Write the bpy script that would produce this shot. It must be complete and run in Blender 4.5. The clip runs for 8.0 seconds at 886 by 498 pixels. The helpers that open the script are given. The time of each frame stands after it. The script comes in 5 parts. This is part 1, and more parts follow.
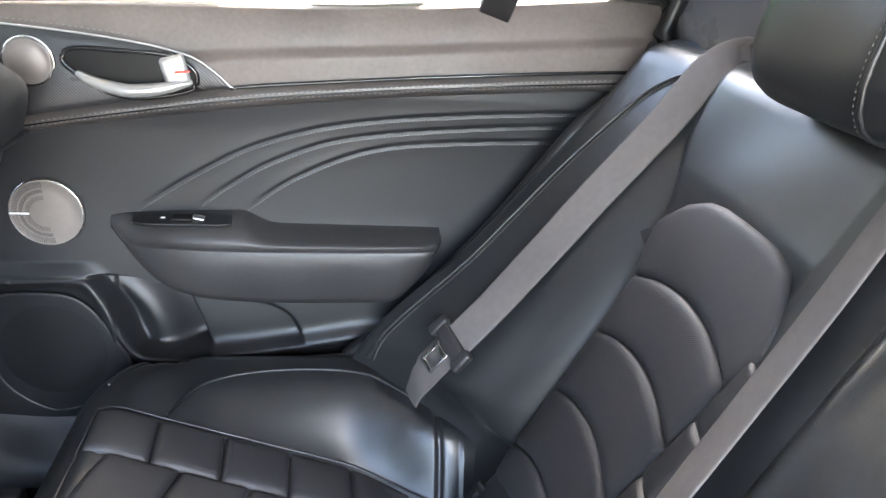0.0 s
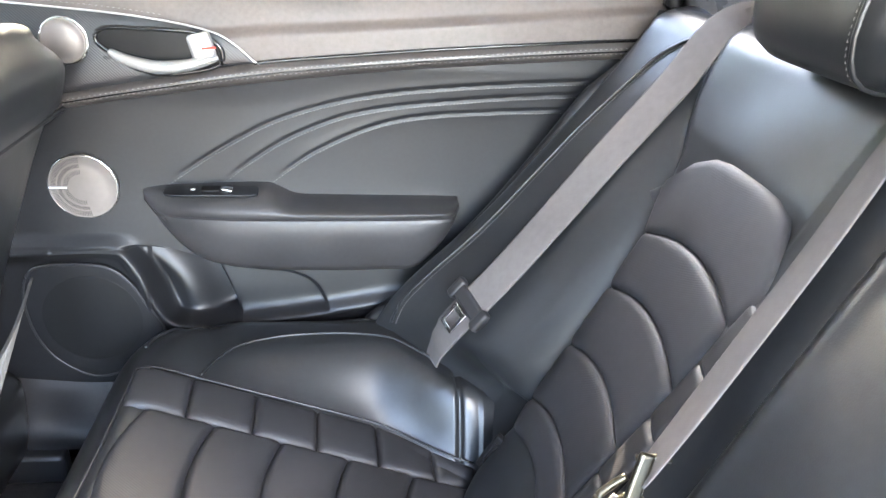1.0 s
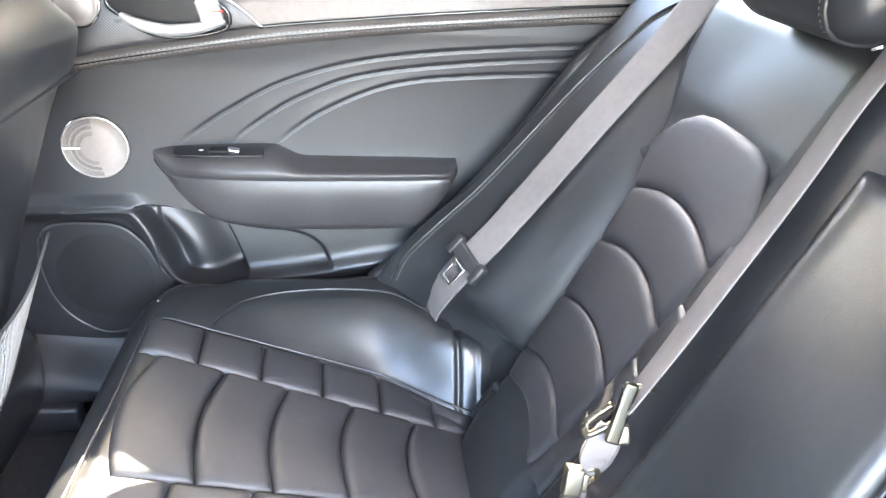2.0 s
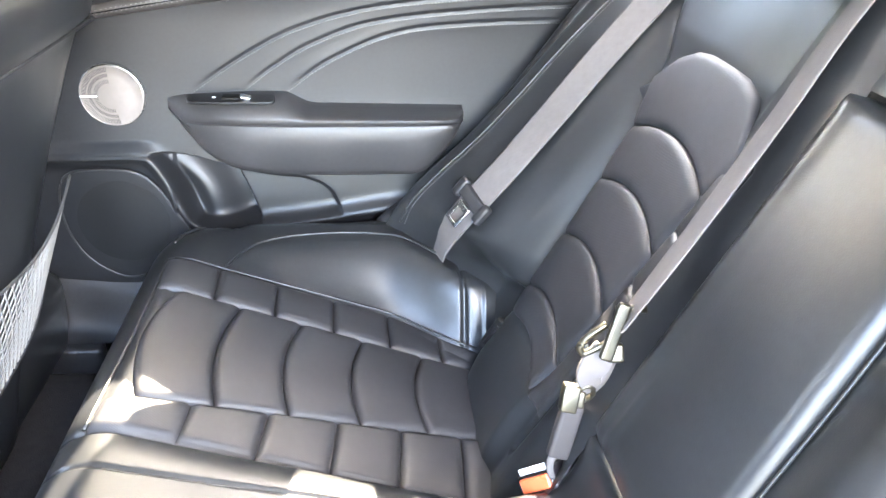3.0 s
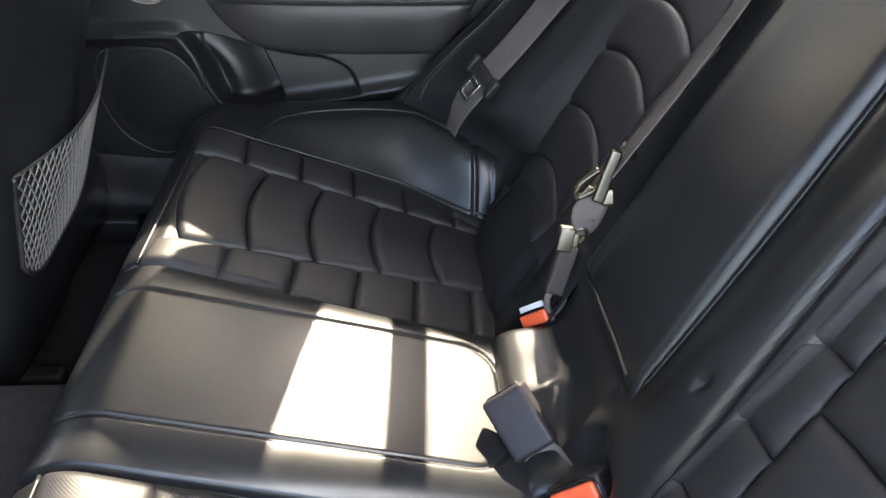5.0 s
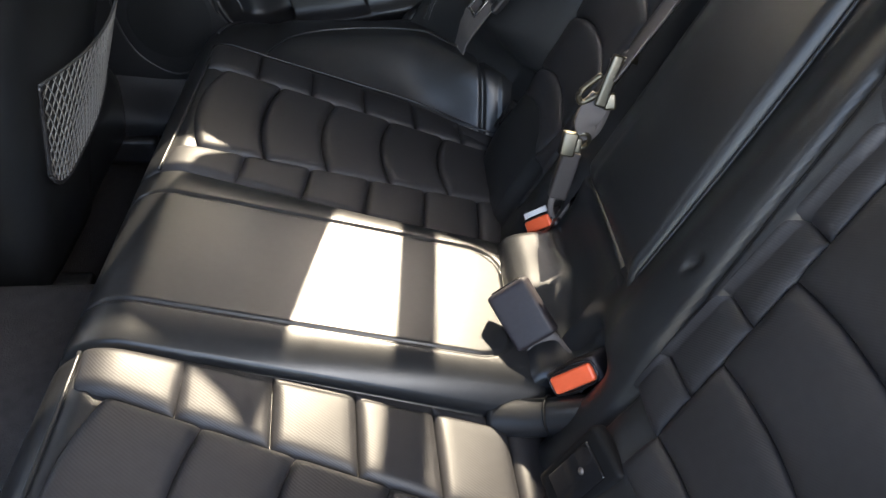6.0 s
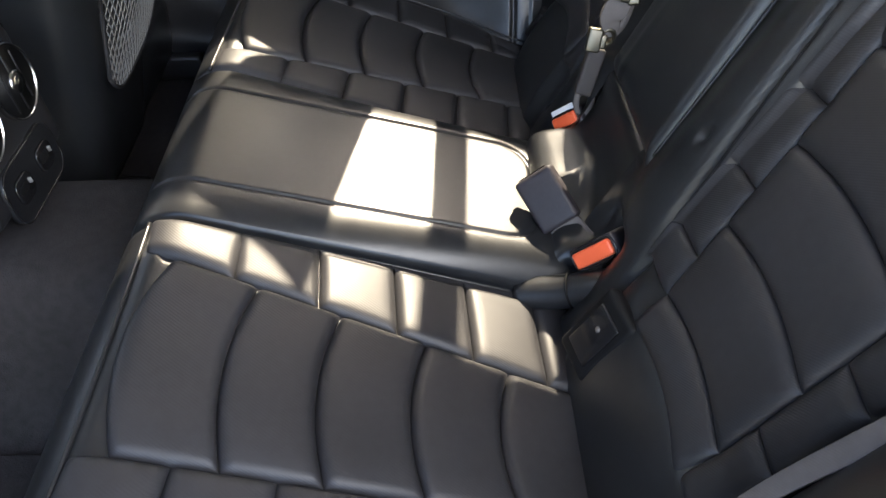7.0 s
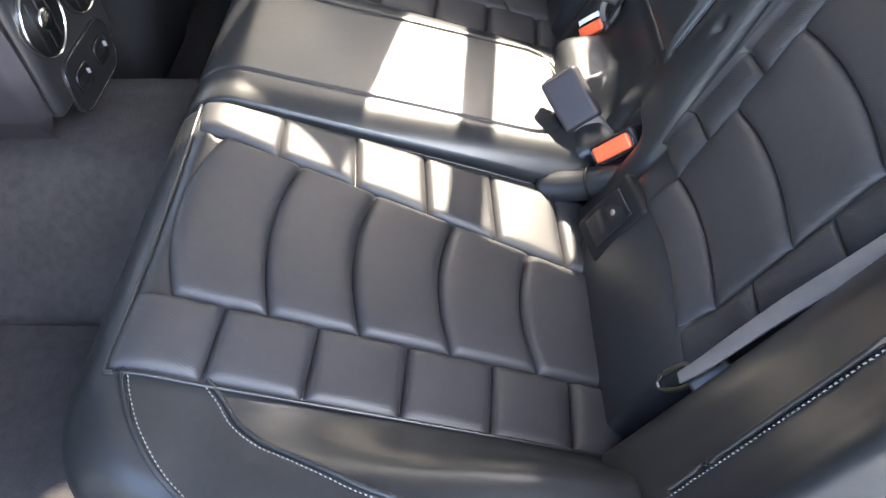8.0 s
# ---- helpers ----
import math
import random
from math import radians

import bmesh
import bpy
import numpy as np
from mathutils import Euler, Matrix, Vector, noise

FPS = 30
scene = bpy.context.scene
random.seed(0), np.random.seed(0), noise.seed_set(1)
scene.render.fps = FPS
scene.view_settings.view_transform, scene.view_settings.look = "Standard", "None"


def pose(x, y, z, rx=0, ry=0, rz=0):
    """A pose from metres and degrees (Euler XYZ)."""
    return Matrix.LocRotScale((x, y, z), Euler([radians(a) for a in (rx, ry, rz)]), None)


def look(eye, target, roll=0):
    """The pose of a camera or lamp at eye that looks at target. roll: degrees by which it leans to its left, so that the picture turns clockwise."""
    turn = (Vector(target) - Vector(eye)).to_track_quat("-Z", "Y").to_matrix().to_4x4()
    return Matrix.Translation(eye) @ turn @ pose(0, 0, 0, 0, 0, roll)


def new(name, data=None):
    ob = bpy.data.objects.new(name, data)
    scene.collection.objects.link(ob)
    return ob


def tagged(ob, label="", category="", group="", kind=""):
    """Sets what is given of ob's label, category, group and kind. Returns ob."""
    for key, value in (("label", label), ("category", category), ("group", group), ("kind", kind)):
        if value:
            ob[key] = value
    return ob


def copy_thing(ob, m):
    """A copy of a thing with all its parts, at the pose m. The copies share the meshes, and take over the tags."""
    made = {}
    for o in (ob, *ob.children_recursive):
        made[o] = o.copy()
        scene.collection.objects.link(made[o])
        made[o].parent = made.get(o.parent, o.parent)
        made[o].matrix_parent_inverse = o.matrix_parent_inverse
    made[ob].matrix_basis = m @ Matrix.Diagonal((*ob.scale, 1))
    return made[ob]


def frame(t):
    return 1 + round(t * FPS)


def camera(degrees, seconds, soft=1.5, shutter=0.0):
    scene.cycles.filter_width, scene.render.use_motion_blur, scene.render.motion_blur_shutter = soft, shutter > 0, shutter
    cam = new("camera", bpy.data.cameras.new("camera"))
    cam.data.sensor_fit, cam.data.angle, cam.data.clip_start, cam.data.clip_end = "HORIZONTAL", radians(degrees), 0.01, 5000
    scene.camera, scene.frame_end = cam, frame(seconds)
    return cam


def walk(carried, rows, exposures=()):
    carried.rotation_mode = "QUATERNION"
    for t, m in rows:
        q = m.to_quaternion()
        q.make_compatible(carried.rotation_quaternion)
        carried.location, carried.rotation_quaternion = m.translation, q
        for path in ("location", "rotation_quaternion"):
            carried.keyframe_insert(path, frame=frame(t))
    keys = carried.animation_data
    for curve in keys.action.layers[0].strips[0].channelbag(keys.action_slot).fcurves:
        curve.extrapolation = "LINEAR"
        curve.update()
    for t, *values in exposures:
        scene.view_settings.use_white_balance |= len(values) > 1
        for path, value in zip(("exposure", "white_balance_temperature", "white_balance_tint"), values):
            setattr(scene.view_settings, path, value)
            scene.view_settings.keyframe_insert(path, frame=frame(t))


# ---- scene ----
cam = camera(62.0, 8.0)
PATH = [
    (0, (0.018, -0.278, 0.934), (0.293, 1.528, 0.118), 4.1),
    (0.5, (0.018, -0.299, 0.929), (0.238, 1.504, 0.091), 3.0),
    (1, (0.019, -0.323, 0.924), (0.234, 1.474, 0.073), 2.5),
    (1.5, (0.014, -0.349, 0.92), (0.238, 1.435, 0.045), 2.7),
    (3, (0.019, -0.42, 0.896), (0.201, 1.317, -0.078), 1.9),
    (3.5, (0.02, -0.447, 0.892), (0.194, 1.25, -0.152), 1.6),
    (4, (0.02, -0.474, 0.887), (0.17, 1.199, -0.198), 1.4),
    (5.5, (0.015, -0.553, 0.873), (0.146, 1.031, -0.34), 1.9),
    (6, (0.015, -0.583, 0.867), (0.122, 0.948, -0.416), 1.3),
    (6.5, (0.02, -0.624, 0.866), (0.096, 0.842, -0.492), -0.3),
    (7, (0.014, -0.669, 0.864), (0.025, 0.759, -0.536), -1.1),
    (7.5, (0.013, -0.708, 0.858), (-0.006, 0.676, -0.587), -1.3),
    (8, (0.01, -0.758, 0.859), (-0.045, 0.573, -0.632), -1.6),
]
EXPOSURES = [(t, e, k, 16) for t, e, k in ((0.0, 4.74, 7050), (0.5, 5.05, 7050), (1.0, 5.37, 7050), (1.5, 5.72, 7000), (3.0, 5.86, 7000), (3.7, 5.80, 7000), (4.2, 4.93, 7000),
    (5.3, 3.27, 7200), (5.5, 3.20, 7200), (6.5, 3.10, 7200), (7.5, 3.22, 7150), (7.7, 3.42, 7050), (8.0, 4.10, 6800))]
walk(cam, [(t, look(eye, target, roll)) for t, eye, target, roll in PATH], EXPOSURES)

# ---- world and sun ----
SUN = Vector((0.31, 1.0, 0.88)).normalized()
world = bpy.data.worlds.new("sky")
scene.world = world
world.use_nodes = True
wn, wl = world.node_tree.nodes, world.node_tree.links
sky = wn.new("ShaderNodeTexSky")
sky.sky_type, sky.sun_disc = 'NISHITA', False
sky.air_density, sky.dust_density, sky.ozone_density = 1.0, 1.3, 0.6
sky.sun_elevation = math.asin(SUN.z)
sky.sun_rotation = math.atan2(SUN.x, SUN.y)
wl.new(sky.outputs["Color"], wn["Background"].inputs["Color"])
wn["Background"].inputs["Strength"].default_value = 0.15
sun = new("sun", bpy.data.lights.new("sun", 'SUN'))
sun.data.energy, sun.data.angle, sun.data.color = 2.4, radians(0.6), (1.0, 0.93, 0.74)
sun.matrix_world = look(SUN * 20, (0, 0, 0))
# area lamp added on top of the sky's own light at the open near door
opening = new("door_opening_fill", bpy.data.lights.new("door_opening_fill", 'AREA'))
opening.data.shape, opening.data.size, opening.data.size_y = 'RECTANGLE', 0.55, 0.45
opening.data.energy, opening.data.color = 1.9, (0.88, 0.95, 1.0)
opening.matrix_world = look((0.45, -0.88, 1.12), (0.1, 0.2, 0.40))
# weak area lamp added behind the windscreen to lift the forward-facing seat backs
screen = new("windscreen_fill", bpy.data.lights.new("windscreen_fill", 'AREA'))
screen.data.shape, screen.data.size, screen.data.size_y = 'RECTANGLE', 1.1, 0.22
screen.data.energy, screen.data.color = 0.15, (0.93, 0.97, 1.0)
screen.matrix_world = look((-1.27, 0.05, 0.97), (0.3, 0.05, 0.62))

# ---- materials ----
def material(name, base, rough=0.5, metal=0.0, spread=0.25, stain=0.15, grain=0.0, grain_size=0.0015,
             grid=0.0, grid_size=0.002, weave=0.0, weave_scale=220, coat=0.0, spec=0.5, rough_spread=0.12, big=0.12):
    """A surface with colour variation at two scales, grain or woven relief and uneven gloss."""
    m = bpy.data.materials.new(name)
    m.use_nodes = True
    n, l = m.node_tree.nodes, m.node_tree.links
    b = n["Principled BSDF"]
    co = n.new("ShaderNodeTexCoord")
    fine, wide = n.new("ShaderNodeTexNoise"), n.new("ShaderNodeTexNoise")
    fine.inputs["Scale"].default_value, fine.inputs["Detail"].default_value = 1 / max(grain_size * 6, 0.002), 5
    wide.inputs["Scale"].default_value, wide.inputs["Detail"].default_value = 1 / big, 4
    for t in (fine, wide):
        l.new(co.outputs["Object"], t.inputs["Vector"])
    mix = n.new("ShaderNodeMix")
    mix.data_type = 'RGBA'
    mix.inputs["A"].default_value = (*[c * (1 - spread) for c in base], 1)
    mix.inputs["B"].default_value = (*[c * (1 + spread) for c in base], 1)
    l.new(fine.outputs["Fac"], mix.inputs["Factor"])
    mix2 = n.new("ShaderNodeMix")
    mix2.data_type, mix2.blend_type = 'RGBA', 'MULTIPLY'
    ramp = n.new("ShaderNodeMapRange")
    ramp.inputs["From Min"].default_value, ramp.inputs["From Max"].default_value = 0.35, 0.65
    ramp.inputs["To Min"].default_value, ramp.inputs["To Max"].default_value = 1 - stain, 1 + stain
    l.new(wide.outputs["Fac"], ramp.inputs["Value"])
    l.new(mix.outputs["Result"], mix2.inputs["A"])
    l.new(ramp.outputs["Result"], mix2.inputs["B"])
    mix2.inputs["Factor"].default_value = 1.0
    l.new(mix2.outputs["Result"], b.inputs["Base Color"])
    rr = n.new("ShaderNodeMapRange")
    rr.inputs["From Min"].default_value, rr.inputs["From Max"].default_value = 0.3, 0.7
    rr.inputs["To Min"].default_value, rr.inputs["To Max"].default_value = max(0.02, rough - rough_spread), min(1, rough + rough_spread)
    l.new(wide.outputs["Fac"], rr.inputs["Value"])
    l.new(rr.outputs["Result"], b.inputs["Roughness"])
    b.inputs["Metallic"].default_value = metal
    b.inputs["Specular IOR Level"].default_value = spec
    b.inputs["Coat Weight"].default_value = coat
    normal = None
    if grain:
        v = n.new("ShaderNodeTexVoronoi")
        v.inputs["Scale"].default_value = 1 / grain_size
        l.new(co.outputs["Object"], v.inputs["Vector"])
        bump = n.new("ShaderNodeBump")
        bump.inputs["Strength"].default_value, bump.inputs["Distance"].default_value = grain, grain_size * 0.3
        l.new(v.outputs["Distance"], bump.inputs["Height"])
        normal = bump
    if grid:
        v = n.new("ShaderNodeTexVoronoi")
        v.inputs["Scale"].default_value, v.inputs["Randomness"].default_value = 1 / grid_size, 0.12
        l.new(co.outputs["Object"], v.inputs["Vector"])
        bump = n.new("ShaderNodeBump")
        bump.inputs["Strength"].default_value, bump.inputs["Distance"].default_value = grid, grid_size * 0.25
        l.new(v.outputs["Distance"], bump.inputs["Height"])
        if normal:
            l.new(normal.outputs["Normal"], bump.inputs["Normal"])
        normal = bump
    if weave:
        w = n.new("ShaderNodeTexWave")
        w.bands_direction = 'DIAGONAL'
        w.inputs["Scale"].default_value, w.inputs["Distortion"].default_value = weave_scale, 0.6
        l.new(co.outputs["Object"], w.inputs["Vector"])
        bump = n.new("ShaderNodeBump")
        bump.inputs["Strength"].default_value, bump.inputs["Distance"].default_value = weave, 0.08 / weave_scale
        l.new(w.outputs["Fac"], bump.inputs["Height"])
        normal = bump
    soft = n.new("ShaderNodeBump")
    soft.inputs["Strength"].default_value, soft.inputs["Distance"].default_value = 0.14, 0.004
    l.new(wide.outputs["Fac"], soft.inputs["Height"])
    if normal:
        l.new(normal.outputs["Normal"], soft.inputs["Normal"])
    l.new(soft.outputs["Normal"], b.inputs["Normal"])
    return m


LEATHER = material("black_leather", (0.0150, 0.0160, 0.0176), 0.34, grain=0.13, grain_size=0.0013, rough_spread=0.05)
COVER = material("embossed_black_leatherette", (0.0200, 0.0197, 0.0222), 0.53, weave=0.15, weave_scale=200, rough_spread=0.05)
PANEL = material("dark_soft_trim", (0.0142, 0.0146, 0.0165), 0.45, grain=0.2, grain_size=0.001, spec=0.4, rough_spread=0.06)
HARD = material("black_hard_plastic", (0.021, 0.0205, 0.022), 0.36, grain=0.2, grain_size=0.0008)
UPPER = material("dark_taupe_door_cap", (0.098, 0.081, 0.075), 0.5, grain=0.3, grain_size=0.001)
GLOSS = material("gloss_black", (0.01, 0.01, 0.011), 0.14, rough_spread=0.05)
CARBON = material("carbon_pattern_trim", (0.018, 0.018, 0.02), 0.35, weave=0.5, weave_scale=150)
BLACK = material("matt_black_plastic", (0.006, 0.006, 0.0065), 0.6, spec=0.2)
SATIN = material("satin_silver_handle", (0.42, 0.42, 0.415), 0.34, metal=0.55, spread=0.04, stain=0.04, rough_spread=0.05)
CHROME = material("satin_chrome", (0.7, 0.7, 0.69), 0.2, metal=1.0, spread=0.05, stain=0.05, rough_spread=0.06)
SILVER = material("brushed_silver_grille", (0.20, 0.178, 0.165), 0.5, metal=0.5, grid=0.35, grid_size=0.0011, spread=0.08)
STEEL = material("worn_brassy_steel", (0.13, 0.12, 0.095), 0.40, metal=1.0, spread=0.12)
WEBBING = material("grey_seat_belt_webbing", (0.110, 0.100, 0.098), 0.7, weave=0.14, spread=0.15, stain=0.08, spec=0.2)
THREAD = material("pale_grey_thread", (0.21, 0.205, 0.20), 0.7, spread=0.1)
CARPET = material("charcoal_carpet", (0.033, 0.030, 0.031), 0.95, grain=0.9, grain_size=0.002, spread=0.45, spec=0.2)
NETTING = material("dark_elastic_net", (0.17, 0.165, 0.158), 0.8, spread=0.2)
ORANGE = material("orange_press_button", (0.85, 0.13, 0.05), 0.35, spread=0.06, stain=0.04)
GREY_PLASTIC = material("taupe_grey_plastic", (0.045, 0.040, 0.040), 0.62, spread=0.1, spec=0.25)
LOWER = material("black_moulded_door_plastic", (0.0125, 0.0128, 0.0142), 0.38, spec=0.35, grain=0.2, grain_size=0.0009, rough_spread=0.05)
ROLL = material("taupe_leather_waist_roll", (0.05, 0.044, 0.042), 0.42, grain=0.2, grain_size=0.001)
ARMREST = material("soft_grey_armrest_leather", (0.034, 0.0325, 0.0335), 0.42, grain=0.15, grain_size=0.0012)
SLOT = material("dark_taupe_slots", (0.04, 0.035, 0.032), 0.6)
BUCKLE = material("dark_grey_buckle_plastic", (0.026, 0.0225, 0.0265), 0.52, spec=0.35, grain=0.1, grain_size=0.0008)
WHITE = material("white_label", (0.75, 0.78, 0.82), 0.5, spread=0.05)
RED = material("red_mark", (0.6, 0.05, 0.03), 0.4)
NET_HEM = material("black_elastic_hem", (0.05, 0.049, 0.048), 0.85, spread=0.2)
HEADLINER = material("grey_headliner_fabric", (0.76, 0.74, 0.71), 0.9, grain=0.4, grain_size=0.002, spread=0.1)
PAINT = material("dark_body_paint", (0.05, 0.05, 0.055), 0.25, coat=0.6, spread=0.05)
RUBBER = material("black_rubber_seal", (0.009, 0.009, 0.010), 0.4, spec=0.35)
FOLIAGE = material("dark_green_foliage", (0.05, 0.075, 0.03), 0.8, spread=0.5, stain=0.4, grain_size=0.05, big=0.8, spec=0.2)
GRAVEL = material("pale_sandy_gravel", (0.48, 0.44, 0.37), 0.95, grain=0.8, grain_size=0.012, spread=0.5, big=0.6)


def glass_material(name, tint):
    """Thin clear glass: nearly all light passes, a little is mirrored."""
    m = bpy.data.materials.new(name)
    m.use_nodes = True
    n, l = m.node_tree.nodes, m.node_tree.links
    n.remove(n["Principled BSDF"])
    clear, gloss = n.new("ShaderNodeBsdfTransparent"), n.new("ShaderNodeBsdfGlossy")
    mix, fres = n.new("ShaderNodeMixShader"), n.new("ShaderNodeFresnel")
    clear.inputs["Color"].default_value = (*tint, 1)
    gloss.inputs["Roughness"].default_value = 0.02
    fres.inputs["IOR"].default_value = 1.45
    l.new(fres.outputs["Fac"], mix.inputs["Fac"])
    l.new(clear.outputs["BSDF"], mix.inputs[1])
    l.new(gloss.outputs["BSDF"], mix.inputs[2])
    l.new(mix.outputs["Shader"], n["Material Output"].inputs["Surface"])
    return m


def blocker_material(name, tint, through_share):
    """Thin woven sheet that lets part of the daylight through, for the added sun blockers."""
    m = bpy.data.materials.new(name)
    m.use_nodes = True
    n, l = m.node_tree.nodes, m.node_tree.links
    n.remove(n["Principled BSDF"])
    co, weave, ramp = n.new("ShaderNodeTexCoord"), n.new("ShaderNodeTexNoise"), n.new("ShaderNodeMix")
    weave.inputs["Scale"].default_value, weave.inputs["Detail"].default_value = 160, 4
    ramp.data_type = 'RGBA'
    ramp.inputs["A"].default_value = (*[c * 0.88 for c in tint], 1)
    ramp.inputs["B"].default_value = (*tint, 1)
    l.new(co.outputs["Object"], weave.inputs["Vector"])
    l.new(weave.outputs["Fac"], ramp.inputs["Factor"])
    face, back, mix = n.new("ShaderNodeBsdfDiffuse"), n.new("ShaderNodeBsdfTranslucent"), n.new("ShaderNodeMixShader")
    for b in (face, back):
        l.new(ramp.outputs["Result"], b.inputs["Color"])
    mix.inputs["Fac"].default_value = through_share
    l.new(face.outputs["BSDF"], mix.inputs[1])
    l.new(back.outputs["BSDF"], mix.inputs[2])
    l.new(mix.outputs["Shader"], n["Material Output"].inputs["Surface"])
    return m


PALE_BLOCKER = blocker_material("pale_sun_blocker", (0.82, 0.75, 0.66), 0.52)
GREY_BLOCKER = blocker_material("grey_sun_blocker", (0.42, 0.40, 0.37), 0.16)
GLASS = glass_material("clear_glass", (0.93, 0.96, 0.95))
TINTED = glass_material("tinted_glass", (0.07, 0.08, 0.08))
SMOKED = glass_material("smoked_glass", (0.80, 0.83, 0.82))

# ---- mesh helpers ----
def finish(bm, name, mat, smooth=True):
    me = bpy.data.meshes.new(name)
    bmesh.ops.recalc_face_normals(bm, faces=bm.faces)
    bm.to_mesh(me)
    bm.free()
    me.materials.append(mat)
    if smooth:
        me.polygons.foreach_set("use_smooth", [True] * len(me.polygons))
        me.update()
    return me


def part(name, bm, mat, parent, label="", smooth=True):
    """One mesh object under a thing or a part."""
    ob = new(name, finish(bm, name, mat, smooth))
    ob.parent = parent
    if parent is not None:
        ob.matrix_parent_inverse = parent.matrix_world.inverted()
    return tagged(ob, label)


def thing(name, label, category, at=(0, 0, 0), kind="", group=""):
    ob = new(name)
    ob.empty_display_size = 0.05
    ob.matrix_world = Matrix.Translation(at)
    return tagged(ob, label, category, group, kind)


def lerp(a, b, t):
    return a + (b - a) * t


def smooth01(t):
    t = min(1.0, max(0.0, t))
    return t * t * (3 - 2 * t)


def table(points):
    """A smooth function through (x, value) pairs."""
    xs, ys = [p[0] for p in points], [p[1] for p in points]

    def f(x):
        if x <= xs[0]:
            return ys[0]
        if x >= xs[-1]:
            return ys[-1]
        k = max(i for i in range(len(xs) - 1) if xs[i] <= x)
        h = xs[k + 1] - xs[k]

        def slope(i):
            if i == 0:
                return (ys[1] - ys[0]) / (xs[1] - xs[0])
            if i == len(xs) - 1:
                return (ys[-1] - ys[-2]) / (xs[-1] - xs[-2])
            return (ys[i + 1] - ys[i - 1]) / (xs[i + 1] - xs[i - 1])
        t = (x - xs[k]) / h
        m0, m1 = slope(k) * h, slope(k + 1) * h
        return ((2 * t ** 3 - 3 * t * t + 1) * ys[k] + (t ** 3 - 2 * t * t + t) * m0
                + (3 * t * t - 2 * t ** 3) * ys[k + 1] + (t ** 3 - t * t) * m1)
    return f


def spline(points, n):
    """n + 1 points on a smooth curve through the given ones."""
    pts = [Vector(p) for p in points]
    out = []
    for i in range(n + 1):
        t = i / n * (len(pts) - 1)
        k = min(int(t), len(pts) - 2)
        t -= k
        p0, p1, p2, p3 = pts[max(k - 1, 0)], pts[k], pts[k + 1], pts[min(k + 2, len(pts) - 1)]
        out.append(0.5 * ((2 * p1) + (p2 - p0) * t + (2 * p0 - 5 * p1 + 4 * p2 - p3) * t * t
                          + (3 * p1 - p0 - 3 * p2 + p3) * t ** 3))
    return out


def sheet(f, us, vs, bm=None):
    """A grid of points f(u, v)."""
    bm = bm or bmesh.new()
    rows = [[bm.verts.new(f(u, v)) for v in vs] for u in us]
    for a, b in zip(rows, rows[1:]):
        for i in range(len(vs) - 1):
            bm.faces.new((a[i], a[i + 1], b[i + 1], b[i]))
    return bm


def spread(a, b, n):
    return [a + (b - a) * i / n for i in range(n + 1)]


def tube(points, r, sides=8, bm=None, closed=False, squash=1.0, up=None):
    """A round cord along points, with capped ends; r may be a list."""
    bm = bm or bmesh.new()
    pts = [Vector(p) for p in points]
    n = len(pts)
    rings = []
    for i, p in enumerate(pts):
        if closed:
            d = pts[(i + 1) % n] - pts[i - 1]
        else:
            d = pts[min(i + 1, n - 1)] - pts[max(i - 1, 0)]
        d.normalize()
        ref = Vector(up) if up else (Vector((0, 0, 1)) if abs(d.z) < 0.9 else Vector((1, 0, 0)))
        a = d.cross(ref).normalized()
        b = a.cross(d).normalized()
        rr = r[i] if isinstance(r, (list, tuple)) else r
        rings.append([bm.verts.new(p + (a * math.cos(2 * math.pi * k / sides) + b * math.sin(2 * math.pi * k / sides) * squash) * rr)
                      for k in range(sides)])
    pairs = list(zip(rings, rings[1:])) + ([(rings[-1], rings[0])] if closed else [])
    for a, b in pairs:
        for k in range(sides):
            bm.faces.new((a[k], a[(k + 1) % sides], b[(k + 1) % sides], b[k]))
    if not closed:
        bm.faces.new(rings[0])
        bm.faces.new(rings[-1][::-1])
    return bm


def ribbon(points, normals, width, thick, bm=None):
    """A flat strap of the given width along points; normals say which way its face looks."""
    bm = bm or bmesh.new()
    pts = [Vector(p) for p in points]
    n = len(pts)
    rings = []
    for i, p in enumerate(pts):
        d = (pts[min(i + 1, n - 1)] - pts[max(i - 1, 0)]).normalized()
        nn = Vector(normals[i] if isinstance(normals, list) else normals)
        side = d.cross(nn).normalized()
        nn = side.cross(d).normalized()
        w = width[i] if isinstance(width, list) else width
        ring = []
        for a, b in ((-0.5, -0.5), (-0.47, 0.3), (-0.42, 0.5), (0, 0.5), (0.42, 0.5), (0.47, 0.3), (0.5, -0.5), (0, -0.5)):
            ring.append(bm.verts.new(p + side * (a * w) + nn * (b * thick)))
        rings.append(ring)
    for a, b in zip(rings, rings[1:]):
        for k in range(8):
            bm.faces.new((a[k], a[(k + 1) % 8], b[(k + 1) % 8], b[k]))
    bm.faces.new(rings[0])
    bm.faces.new(rings[-1][::-1])
    return bm


